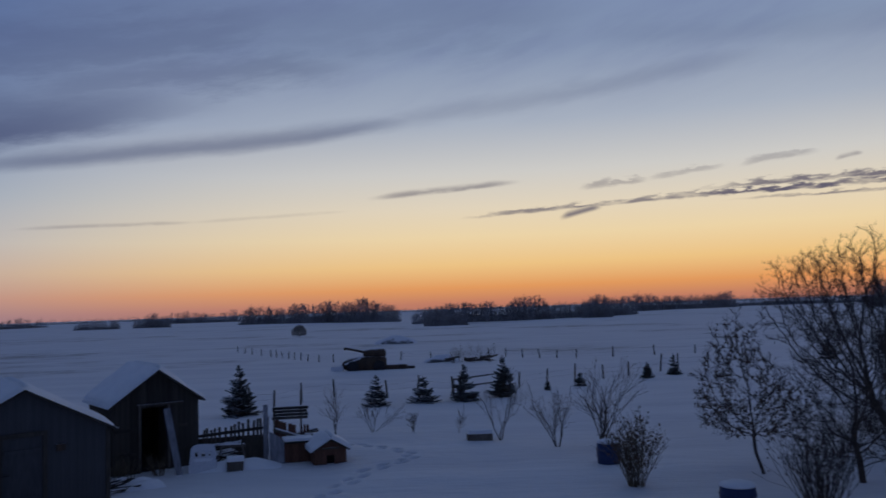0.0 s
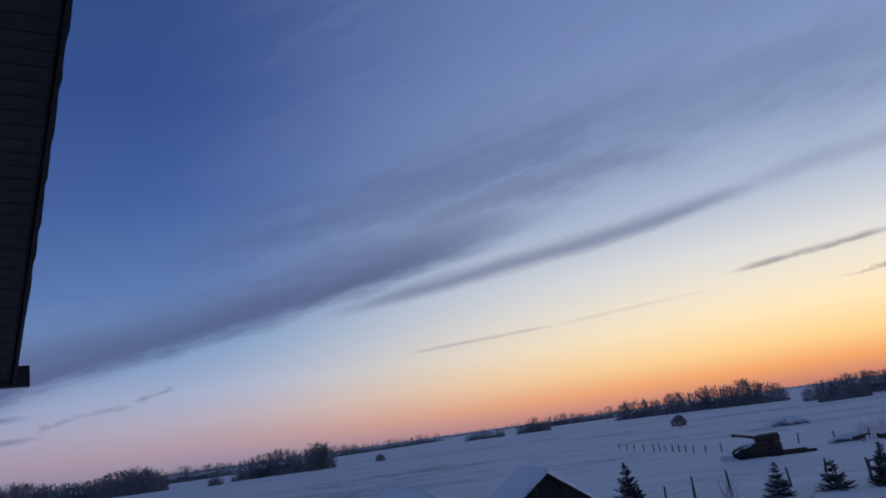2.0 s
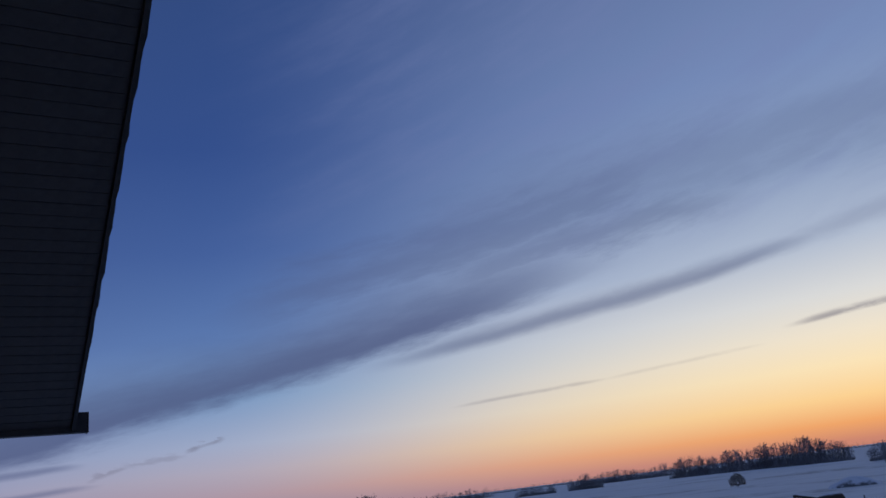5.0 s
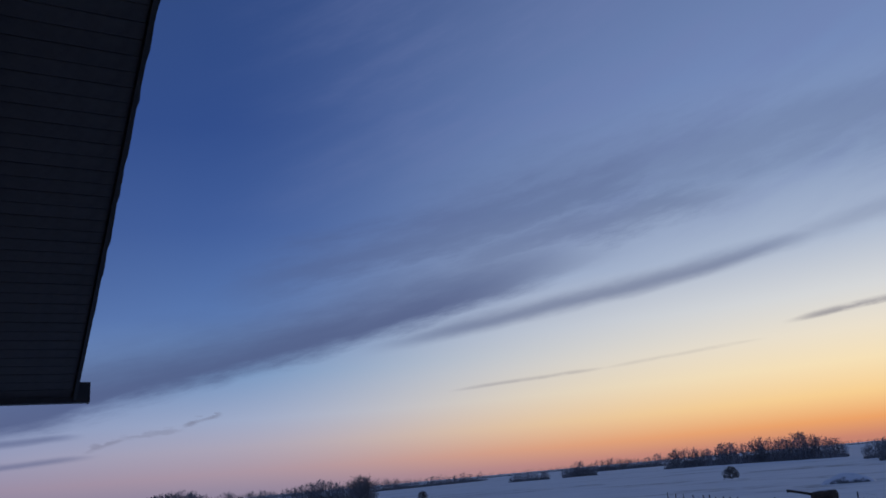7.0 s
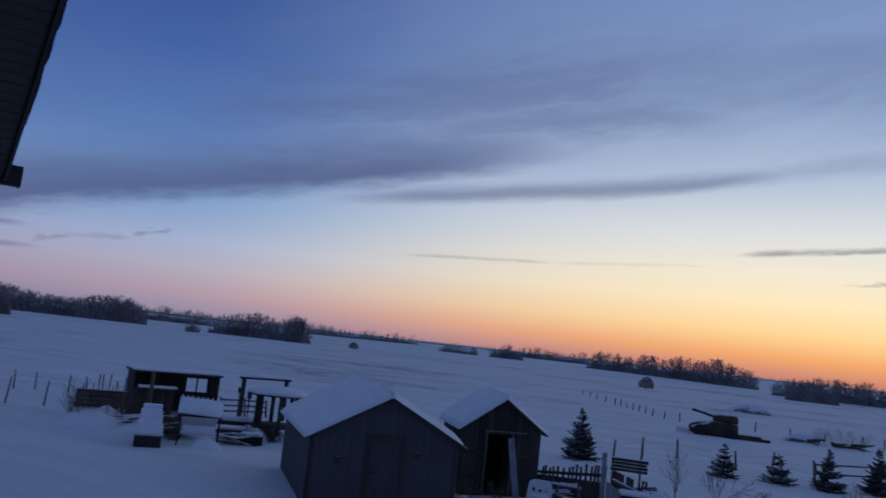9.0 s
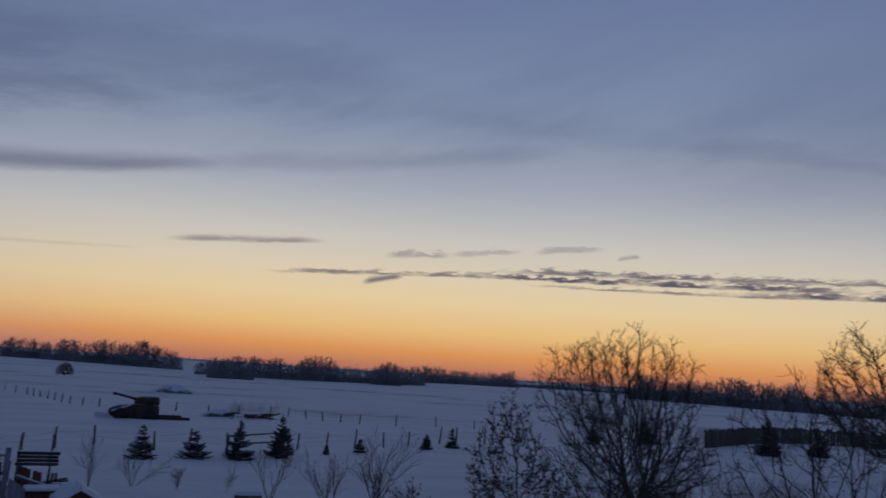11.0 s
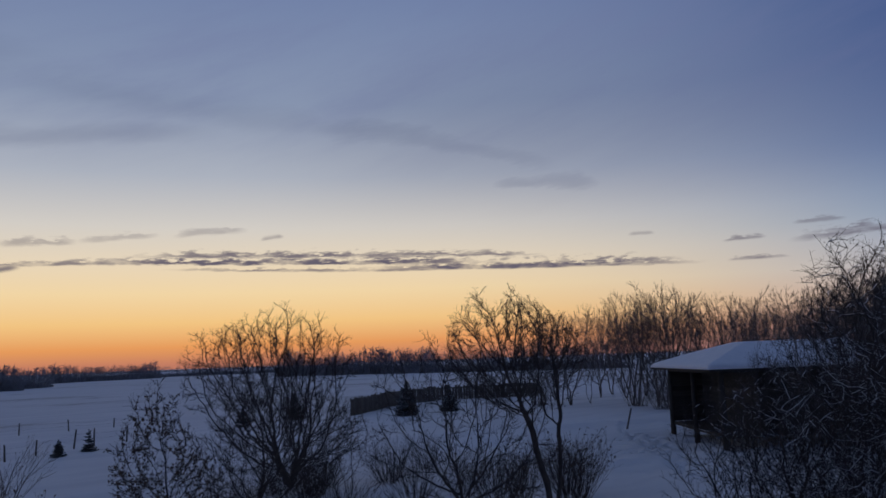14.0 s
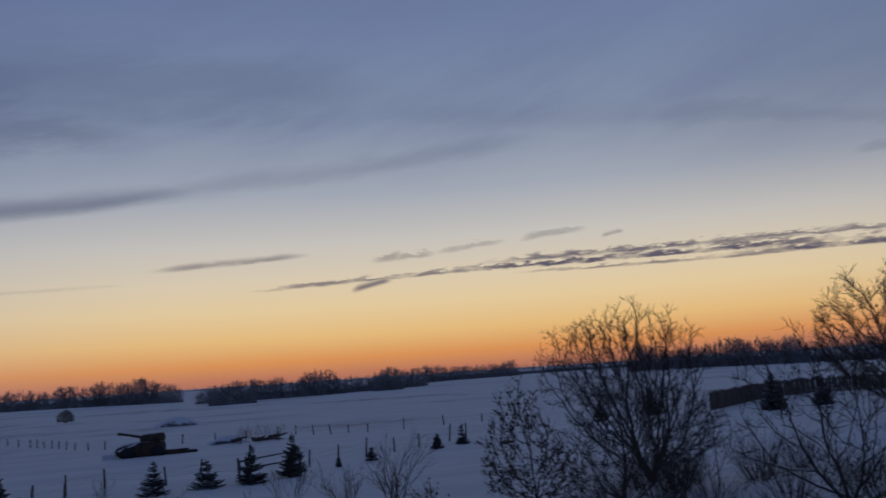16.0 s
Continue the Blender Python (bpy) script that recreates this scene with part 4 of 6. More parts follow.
# shrubs
for seed, x, y, h, w, n, lab in (
        (51, 4.6, 20.1, 1.7, 1.05, 70, "upright shrub with dry seed heads"), (52, 8.0, 17.6, 1.75, 2.0, 80, "dense bare shrub in the snow"),
        (53, 16.6, 17.9, 2.0, 2.6, 70, "shrub holding dark dry leaves"), (54, 18.2, 18.6, 1.7, 1.8, 50, "shrub holding dark dry leaves"),
        (55, 12.6, 22.6, 1.9, 2.6, 80, "bare thicket shrub in snow"), (56, 14.4, 25.2, 1.9, 2.8, 80, "bare thicket shrub in snow"),
        (57, 18.0, 25.5, 2.0, 2.8, 80, "bare thicket shrub in snow"), (58, 21.0, 27.0, 1.7, 2.6, 45, "bare thicket shrub in snow"), (59, 12.9, 19.2, 1.3, 1.8, 50, "bare thicket shrub in snow"), (80, 15.6, 20.8, 2.1, 2.8, 60, "bare thicket shrub in snow"), (81, 17.8, 21.0, 1.9, 2.6, 60, "bare thicket shrub in snow"),
        (49, 19.2, 17.4, 2.1, 2.4, 70, "shrub holding dark dry leaves"), (50, 20.2, 18.6, 1.8, 2.0, 60, "shrub holding dark dry leaves"), (87, 11.4, 23.6, 1.6, 2.6, 60, "bare thicket shrub in snow"), (82, 13.2, 21.2, 1.5, 2.4, 50, "bare thicket shrub in snow"), (85, 13.9, 26.6, 1.5, 2.8, 60, "bare thicket shrub in snow"), (86, 15.9, 26.6, 1.5, 2.8, 60, "bare thicket shrub in snow")):
    if lab.startswith("bare thicket"):
        h, n = h * 0.85, n * 5 // 6
    wood, twigs, leaves = shrub_shape(seed, h, w, n, 0.7 if seed == 52 else 2.4 if seed < 55 else 0.3)
    t = thing("shrub", x, y, seed * 31, lab, "shrub", "yard shrubs")
    wood.part("trunk", BRUSH if seed == 51 else BARK, t)
    twigs.part("crown", BRUSH if seed == 51 else BARK, t)
    leaves.part("foliage", DRYLEAF, t)

# the grove beyond the open shed: aspens and willows, copied from five grown ones
GROVE = []
for k in range(5):
    shape = crown_tree(60 + k, 9.0, (6.0, 6.6, 5.4, 5.8, 5.0)[k], (DOME, DOME, BROOM, DOME, BROOM)[k], (3, 3, 2, 2, 3)[k], (0.16, 0.12, 0.2, 0.16, 0.2)[k], 0.32, 1150, (0.0, 0.0), 0.0105, 0.0095, 0.55, 0.0, 0.15, 0.0, 3, 0.4, gnarl=0.22, fork_twigs=0.4)
    GROVE.append(tree("grove_tree", (60.4, 55.4, 63.5, 69, 73)[k], (56.6, 50.0, 46.0, 52, 58)[k], 40 * k, shape, ASPEN, ASPEN, "tall bare grove tree with rising limbs", "tree", "grove of bare trees"))
r = random.Random(5)
for i in range(54):
    a = -49.5 - 40 * (i + r.random()) / 54
    d = r.uniform(66, 96) - 0.25 * abs(a + 60)
    if a < -62:
        d = r.uniform(40, 80)
    x, y = -math.sin(radians(a)) * d, math.cos(radians(a)) * d
    if math.hypot(x - 39, y - 22) < 8.5:
        continue
    c = copy_thing(GROVE[i % 5], pose(x, y, rise(x, y), 0, 0, r.uniform(0, 360)) @ Matrix.Diagonal((1, 1, r.uniform(0.9, 1.2) * (1.2 if a < -66.5 else 1.0), 1)))
for i in range(16):
    a, d = -60.5 - 18 * (i + r.random()) / 16, r.uniform(46, 62)
    x, y = -math.sin(radians(a)) * d, math.cos(radians(a)) * d
    copy_thing(GROVE[i % 5], pose(x, y, rise(x, y), 0, 0, r.uniform(0, 360)) @ Matrix.Diagonal((0.8, 0.8, r.uniform(0.75, 0.95) * (1.15 if a < -67 else 1.0), 1)))
for i in range(9):
    a, d = -64 - 13 * (i + r.random()) / 9, r.uniform(29, 36)
    x, y = -math.sin(radians(a)) * d, math.cos(radians(a)) * d
    if math.hypot(x - 39, y - 22) > 9:
        copy_thing(GROVE[(i + 1) % 5], pose(x, y, rise(x, y), 0, 0, r.uniform(0, 360)) @ Matrix.Diagonal((0.72, 0.72, r.uniform(0.66, 0.78) + 0.02 * i, 1)))
for x, y, s in ((36.1, 40.2, 0.42), (50, 57, 0.6), (58, 50, 0.5), (66, 49, 0.5)):
    copy_thing(GROVE[2], pose(x, y, rise(x, y), 0, 0, 200 * s) @ Matrix.Scale(s, 4))

# dense brush along the foot of the grove
BRUSHWOOD = []
for k in range(2):
    wood, twigs, leaves = shrub_shape(90 + k, 3.0, 3.6, 60, 0.0)
    t = thing("grove_shrub", (54.0, 62.5)[k], (52.5, 44.5)[k], 70 * k, "dense bare shrub at the foot of the grove", "shrub", "grove undergrowth")
    wood.part("trunk", ASPEN, t)
    twigs.part("crown", ASPEN, t)
    BRUSHWOOD.append(t)
for i in range(12):
    a = -52 - 22 * (i + r.random()) / 12
    d = r.uniform(64, 76) - 0.25 * abs(a + 60) - (22 if a < -64 else 0)
    x, y = -math.sin(radians(a)) * d, math.cos(radians(a)) * d
    if math.hypot(x - 39, y - 22) < 9.5:
        continue
    copy_thing(BRUSHWOOD[i % 2], pose(x, y, rise(x, y), 0, 0, r.uniform(0, 360)) @ Matrix.Diagonal((1.3, 1.3, r.uniform(0.8, 1.3), 1)))


# ---------------------------------------------------------------- far woods: joined bare trees, too far and many to count
def wood_kit(seed, n=6):
    """A few slender bare trees, one high: a stem, limbs and a haze of twigs, each twig three-sided."""
    kit = []
    for k in range(n):
        r = random.Random(seed * 50 + k)
        g = Geo()
        bent = Vector((r.gauss(0, 0.06), r.gauss(0, 0.06), 0))
        g.tube([Vector((0, 0, -0.05)), bent * 0.5 + Vector((0, 0, 0.5)), bent + Vector((0, 0, 0.94))], [0.016, 0.011, 0.004], 3)
        for _ in range(12):
            z = r.uniform(0.08, 0.9)
            w = r.uniform(0, 6.28)
            ll = r.uniform(0.14, 0.34) * (1.2 - 0.6 * z)
            a = bent * z + Vector((0, 0, z * 0.94))
            d = Vector((math.cos(w), math.sin(w), r.uniform(0.3, 1.5))).normalized()
            b = a + d * ll
            g.tube([a, b], [0.010, 0.005], 3)
            for _ in range(4):
                d2 = (d + Vector((r.gauss(0, 0.6), r.gauss(0, 0.6), r.gauss(0.2, 0.4)))).normalized()
                q = a.lerp(b, r.uniform(0.3, 1.0))
                e = q + d2 * ll * r.uniform(0.35, 0.75)
                side = d2.orthogonal().normalized() * 0.006
                base = len(g.v)
                g.v += [q - side, q + side, e]
                g.f.append((base, base + 1, base + 2))
        kit.append(g)
    return kit


KIT = wood_kit(1)


def brush_kit(seed, n=4):
    """Low dense brush, one high and one wide: a sheaf of thin twigs."""
    kit = []
    for k in range(n):
        r = random.Random(seed * 70 + k)
        g = Geo()
        for _ in range(46):
            w, q = r.uniform(0, 6.28), r.random() ** 0.5 * 0.5
            a = Vector((math.cos(w) * q, math.sin(w) * q, -0.04))
            d = Vector((r.gauss(0, 0.3), r.gauss(0, 0.3), 1)).normalized()
            e = a + d * r.uniform(0.45, 1.0) * (1.0 - 0.5 * q)
            side = d.orthogonal().normalized()
            side.rotate(Matrix.Rotation(r.uniform(0, 6.28), 3, d))
            base = len(g.v)
            g.v += [a - side * 0.035, a + side * 0.035, e + side * 0.012, e - side * 0.012]
            g.f.append((base, base + 1, base + 2, base + 3))
        kit.append(g)
    return kit


BRUSHES = brush_kit(3)


def far_wood(a0, a1, d0, d1, h0, h1, n, seed, label, thick=1.0, low=0.4):
    """A belt of bare trees between two bearings and two distances, with low brush at its feet."""
    r = random.Random(seed)
    g = Geo()
    n = int(n * 1.65)
    for i in range(n):
        u = (i + r.random()) / n
        a = radians(a0 + (a1 - a0) * u)
        d = d0 + (d1 - d0) * u + r.uniform(0, 1) * thick * 22
        x, y = -math.sin(a) * d, math.cos(a) * d
        swell = 0.82 + 0.32 * noise.noise((u * 6.0, seed * 3.1, 0.0))
        edge = min(1.0, 8 * u + 0.5, 8 * (1 - u) + 0.5)
        h = 1.1 * r.uniform(h0, h1) * swell * edge
        if r.random() < low:
            h *= r.uniform(0.25, 0.5)
        wide = h * r.uniform(0.9, 1.5)
        g.merge(KIT[r.randrange(6)].v, KIT[0].f, pose(x, y, rise(x, y), 0, 0, r.uniform(0, 360)) @ Matrix.Diagonal((wide, wide, h, 1)))
    for i in range(int(n * 1.3)):
        u = (i + r.random()) / (n * 1.3)
        a = radians(a0 + (a1 - a0) * u)
        d = d0 + (d1 - d0) * u + r.uniform(0, 1) * thick * 22
        x, y = -math.sin(a) * d, math.cos(a) * d
        h = 0.62 * r.uniform(0.5, 1.0) * h0 * (0.82 + 0.32 * noise.noise((u * 6.0, seed * 3.1, 0.0))) * min(1.0, 5 * u + 0.3, 5 * (1 - u) + 0.3)
        kit = BRUSHES[r.randrange(4)]
        g.merge(kit.v, kit.f, pose(x, y, rise(x, y), 0, 0, r.uniform(0, 360)) @ Matrix.Diagonal((h * 1.1, h * 1.1, h, 1)))
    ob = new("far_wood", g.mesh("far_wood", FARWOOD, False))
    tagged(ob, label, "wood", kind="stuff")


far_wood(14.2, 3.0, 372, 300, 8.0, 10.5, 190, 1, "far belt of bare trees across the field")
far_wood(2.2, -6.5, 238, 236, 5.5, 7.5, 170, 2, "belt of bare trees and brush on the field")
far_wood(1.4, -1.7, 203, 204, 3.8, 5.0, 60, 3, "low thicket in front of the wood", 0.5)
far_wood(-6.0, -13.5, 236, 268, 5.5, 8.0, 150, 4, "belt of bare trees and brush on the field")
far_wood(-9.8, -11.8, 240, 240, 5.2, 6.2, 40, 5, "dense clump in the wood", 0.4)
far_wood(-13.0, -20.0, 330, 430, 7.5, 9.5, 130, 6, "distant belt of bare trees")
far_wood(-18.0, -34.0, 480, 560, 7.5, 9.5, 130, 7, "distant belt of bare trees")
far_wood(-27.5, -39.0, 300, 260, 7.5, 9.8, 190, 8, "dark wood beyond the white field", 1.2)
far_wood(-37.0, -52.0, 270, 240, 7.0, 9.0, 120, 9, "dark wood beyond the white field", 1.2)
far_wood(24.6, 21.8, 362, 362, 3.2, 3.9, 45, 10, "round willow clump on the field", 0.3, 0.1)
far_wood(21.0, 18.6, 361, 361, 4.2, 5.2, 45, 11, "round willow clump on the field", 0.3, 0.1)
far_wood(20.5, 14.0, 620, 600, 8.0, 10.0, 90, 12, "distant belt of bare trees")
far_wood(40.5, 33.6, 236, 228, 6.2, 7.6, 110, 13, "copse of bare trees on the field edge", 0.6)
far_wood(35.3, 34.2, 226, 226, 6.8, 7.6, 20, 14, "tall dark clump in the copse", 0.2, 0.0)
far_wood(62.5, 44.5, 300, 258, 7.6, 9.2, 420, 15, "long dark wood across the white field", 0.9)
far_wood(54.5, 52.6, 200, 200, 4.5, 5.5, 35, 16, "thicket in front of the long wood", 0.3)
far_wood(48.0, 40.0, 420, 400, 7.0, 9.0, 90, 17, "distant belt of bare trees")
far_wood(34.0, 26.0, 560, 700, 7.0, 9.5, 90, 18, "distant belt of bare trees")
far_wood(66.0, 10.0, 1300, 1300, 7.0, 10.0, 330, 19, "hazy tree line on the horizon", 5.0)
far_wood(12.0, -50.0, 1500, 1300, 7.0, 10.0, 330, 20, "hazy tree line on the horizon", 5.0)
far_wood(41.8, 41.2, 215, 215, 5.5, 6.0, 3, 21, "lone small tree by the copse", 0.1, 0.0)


def round_bush(x, y, h, w, seed, label):
    wood, twigs, leaves = crown_tree(seed, h, w, WIDE, 6, 0.1, 0.14, 2200, (0.0, 0.0), 0.01, 0.02, 0.3, twigs_each=3)
    t = thing("field_bush", x, y, 0, label, "bush")
    wood.part("trunk", BARK, t)
    twigs.part("crown", BARK, t)


round_bush(-27.6, 154.6, 2.1, 3.0, 71, "lone round bush out on the field")
round_bush(-111, 188, 1.8, 2.6, 72, "small lone bush out on the field")


# ---------------------------------------------------------------- fences
def fence(name, spots, label, height=0.95, wires=(0.45, 0.75), rails=(), seed=1, radius=0.05):
    """Posts driven into the snow, each leaning a little, and the wires or rails between them."""
    r = random.Random(seed)
    t = thing(name, spots[0][0], spots[0][1], 0, label, "fence", z=0.0)
    ox, oy = spots[0]
    tops = []
    for x, y in spots:
        h = height * r.uniform(0.82, 1.12)
        lx, ly = r.gauss(0, 0.09), r.gauss(0, 0.09)
        g = Geo()
        z = rise(x, y)
        p = Vector((x - ox, y - oy, z - 0.2))
        q = Vector((x - ox + lx * h, y - oy + ly * h, z + h))
        g.tube([p, p.lerp(q, 0.5), q], [radius * 1.1, radius, radius * 0.9], 7)
        g.part("post", OLDWOOD, t)
        tops.append((p + Vector((0, 0, 0.2)), q))
    for w in wires:
        for (p0, q0), (p1, q1) in zip(tops, tops[1:]):
            g = Geo()
            a, b = p0.lerp(q0, w), p1.lerp(q1, w)
            g.tube([a, a.lerp(b, 0.5) - Vector((0, 0, 0.03)), b], [0.004] * 3, 3)
            g.part("wire", WIRE, t)
    for w in rails:
        for (p0, q0), (p1, q1) in zip(tops, tops[1:]):
            g = Geo()
            a, b = p0.lerp(q0, w), p1.lerp(q1, w)
            g.tube([a, b], [0.045, 0.04], 6)
            g.part("rail", OLDWOOD, t)
    return t


fence("wire_fence", [(-9.4, 38.8), (-8.4, 39.7), (-7.3, 41.2), (-5.9, 43.1), (-3.0, 42.0), (-1.5, 42.6), (0.4, 41.6)], "wire fence on weathered posts beside the spruces", 0.95, seed=2)
fence("rail_fence", [(0.4, 40.6), (3.4, 43.0)], "short rail fence between two spruces", 1.25, (), (0.5, 0.85), seed=3)
fence("wire_fence", [(4.0, 44.5), (5.75, 46.2), (7.4, 46.6), (9.3, 47.7), (11.2, 49.7), (13.8, 52.1), (15.1, 52.6), (17.5, 54.0), (20.5, 56)], "wire fence running out across the field", 1.0, seed=4)
fence("wire_fence", [(-18.2, 85.1), (-17.3, 83.6), (-16.4, 82.2), (-15.5, 80.6), (-14.6, 78.9), (-13.7, 77.2), (-12.7, 75.1), (-11.4, 73.6), (-9.9, 72.1)], "far wire fence on the white field", 0.75, seed=5)
fence("wire_fence", [(-25, 98), (-23.4, 95), (-21.8, 92), (-20, 88.5), (-18.2, 85.1)], "far wire fence on the white field", 0.7, seed=6)
fence("wire_fence", [(-3.9, 72.0), (-1.2, 71.9), (1.3, 72.1), (3.9, 72.2), (5.4, 71.8), (6.8, 70.2), (8.1, 68.7), (9.5, 68.7), (10.9, 67.2), (13.9, 67.0), (17.5, 67.5), (21, 68), (24.5, 69)], "wire fence behind the brush piles", 0.85, seed=7)
fence("wire_fence", [(-37.6, 21.7), (-36.3, 23.6), (-36.4, 26.4), (-35.0, 27.7), (-34.4, 28.4), (-33.4, 29.5), (-33.1, 31.1), (-32.0, 33.0)], "wire fence along the back of the yard", 0.95, seed=8, radius=0.035)
fence("wire_fence", [(-31.7, 20.2), (-30.9, 23.0), (-30.6, 23.9), (-29.6, 25.0), (-28.6, 26.3)], "post fence with missing wire near the spruce", 1.05, (), seed=9, radius=0.035)
fence("rail_fence", [(-28.9, 26.2), (-28.4, 27.0), (-27.8, 27.9)], "low rail fence beside the play cabin", 0.75, (), (0.5, 0.9), seed=10)
fence("rail_fence", [(-24.6, 30.6), (-24.1, 31.6), (-23.6, 32.6)], "three-rail fence beside the play cabin", 0.95, (), (0.3, 0.58, 0.86), seed=11)
lone = Geo()
lone.tube([Vector((0, 0, -0.2)), Vector((0.22, -0.3, 1.25))], [0.055, 0.05], 7)
ob = new("leaning_post", lone.mesh("leaning_post", OLDWOOD))
ob.matrix_basis = pose(39.0, 31.0, rise(39.0, 31.0))
tagged(ob, "lone leaning fence post in the snow", "post")


# ---------------------------------------------------------------- the windbreak: a long board fence
def windbreak():
    pts = [(37.6, 58.8), (43.5, 63.5), (50.5, 68.5), (56.5, 70.0), (61.5, 68.0), (66.0, 64.5)]
    t = thing("windbreak", pts[0][0], pts[0][1], 0, "long weathered board windbreak fence in the snow", "fence", z=0.0)
    unit = mesh_of("board", boxes((0, 0, 0.5, 1, 1, 1), bevel=0.03), OLDWOOD)
    r = random.Random(12)
    for (xa, ya), (xb, yb) in zip(pts, pts[1:]):
        length = math.hypot(xb - xa, yb - ya)
        turn = math.degrees(math.atan2(yb - ya, xb - xa))
        n = int(length / 0.3)
        for i in range(n):
            u = (i + 0.5) / n
            x, y = xa + (xb - xa) * u, ya + (yb - ya) * u
            ob = new("board", unit)
            ob.parent = t
            ob.matrix_basis = pose(x - pts[0][0], y - pts[0][1], rise(x, y) - 0.1, 0, r.gauss(0, 1.0), turn) @ Matrix.Diagonal((0.262, 0.03, 1.6 + r.uniform(-0.15, 0.12), 1))
        for z in (0.5, 1.3):
            bm = boxes((length / 2, 0.05, z, length, 0.05, 0.14))
            ob = part("rail", bm, OLDWOOD, t)
            ob.matrix_basis = pose(xa - pts[0][0], ya - pts[0][1], 0, 0, 0, turn)


windbreak()


# ---------------------------------------------------------------- the open pole shed beside the grove
def pole_shed():
    """Posts under a hipped, snow-laden roof; three bays open, a raised floor and a board back."""
    ax, ay, bx, by = 32.7, 20.5, 37.9, 26.9
    turn = math.degrees(math.atan2(by - ay, bx - ax))
    t = thing("pole_shed", ax, ay, turn, "open wooden pole shed with a thick snowy roof", "shed", z=0.0)
    length, deep, he, hr = 8.2, 9.5, 3.62, 4.72
    for i in range(3):
        for j in range(4):
            if i == 1 and 0 < j < 3:
                continue
            g = Geo()
            x, y = length * i / 2, -deep * j / 3
            g.tube([Vector((x, y, -0.2)), Vector((x, y, he))], [0.15, 0.13], 8)
            g.part("post", PLANK, t)
    part("floor", boxes((length / 2, -deep / 2, 0.62, length, deep, 0.16)), PLANK, t)
    unit = mesh_of("board", boxes((0.5, 0, 0.5, 1, 1, 1), bevel=0.03), PLANK)
    r = random.Random(4)
    for k in range(11):
        z = 0.72 + k * 0.265
        ob = new("board", unit)
        ob.parent = t
        ob.matrix_basis = pose(0, -deep + 0.1, z) @ Matrix.Diagonal((length, 0.03, 0.264, 1))
        ob = new("board", unit)
        ob.parent = t
        ob.matrix_basis = pose(length - 0.1, -deep, z, 0, 0, 90) @ Matrix.Diagonal((deep, 0.03, 0.264, 1))
        ob = new("board", unit)
        ob.parent = t
        ob.matrix_basis = pose(length * 0.02, -1.7, z) @ Matrix.Diagonal((length * 0.96, 0.03, 0.262, 1))
        if k < 4:
            ob = new("board", unit)
            ob.parent = t
            ob.matrix_basis = pose(0.1, -deep * 0.62, z, 0, 0, 90) @ Matrix.Diagonal((deep * 0.36, 0.03, 0.264, 1))
    part("beam", boxes((length / 2, 0, he - 0.12, length + 0.5, 0.16, 0.24), (length / 2, -deep, he - 0.12, length + 0.5, 0.16, 0.24)), PLANK, t)
    part("beam", boxes((0, -deep / 2, he - 0.1, 0.16, deep, 0.22), (length, -deep / 2, he - 0.1, 0.16, deep, 0.22)), PLANK, t)
    o = 0.75
    outer = [(-o, o), (length + o, o), (length + o, -deep - o), (-o, -deep - o)]
    inner = [(length * 0.42, -2.6), (length * 0.58, -2.6), (length * 0.58, -deep + 2.6), (length * 0.42, -deep + 2.6)]
    for lift, mat, name, lab in ((0.0, PLANK, "roof", ""), (0.10, SNOW, "snow_cover", "thick smooth snow on the roof")):
        bm = bmesh.new()
        s = 0.06 if lift else 0.0
        cx, cy = length / 2, -deep / 2
        rings = []
        for f, z in ((1.0 + s * 0.2, he - 0.02 + lift - 0.10), (1.0 + s * 0.35, he + lift), (0.985, he + lift + 0.13), (0.5, (he + hr) / 2 + lift + 0.12), (0.06, hr + lift)):
            rings.append([bm.verts.new((inner[k][0] + (outer[k][0] - inner[k][0]) * f if f < 1 else cx + (outer[k][0] - cx) * f,
                                        inner[k][1] + (outer[k][1] - inner[k][1]) * f if f < 1 else cy + (outer[k][1] - cy) * f, z)) for k in range(4)])
        for a, b in zip(rings, rings[1:]):
            for k in range(4):
                bm.faces.new((a[k], a[(k + 1) % 4], b[(k + 1) % 4], b[k]))
        bm.faces.new(rings[-1])
        bm.faces.new(rings[0][::-1])
        if lift:
            bmesh.ops.bevel(bm, geom=list(bm.edges), offset=0.12, segments=2, affect="EDGES", profile=0.5)
        part(name, bm, mat, t, lab)
    part("clutter", boxes((2.2, -3.0, 1.1, 1.6, 1.2, 0.8), (0.8, -4.5, 1.0, 0.8, 2.0, 0.6), bevel=0.05), DARKROOM, t, "dark stored goods")


pole_shed()


# ---------------------------------------------------------------- the yard by the sheds
def lump(w, d, h, seed, n=18, rough=0.35):
    """A heap with an uneven rounded top."""
    g = Geo()
    for j in range(n + 1):
        for i in range(n + 1):
            a, b = 2 * i / n - 1, 2 * j / n - 1
            e = max(0.0, 1 - a * a) * max(0.0, 1 - b * b)
            g.v.append(Vector((a * w / 2, b * d / 2, h * e ** 0.7 * (1 + rough * noise.noise((a * 2.2 + seed, b * 2.2, seed))) - 0.06)))
    k = n + 1
    for j in range(n):
        for i in range(n):
            q = j * k + i
            g.f.append((q, q + 1, q + k + 1, q + k))
    return g


def heap(name, x, y, turn, w, d, h, seed, mat, label, category):
    ob = new(name, lump(w, d, h, seed).mesh(name, mat))
    ob.matrix_basis = pose(x, y, rise(x, y), 0, 0, turn)
    return tagged(ob, label, category)


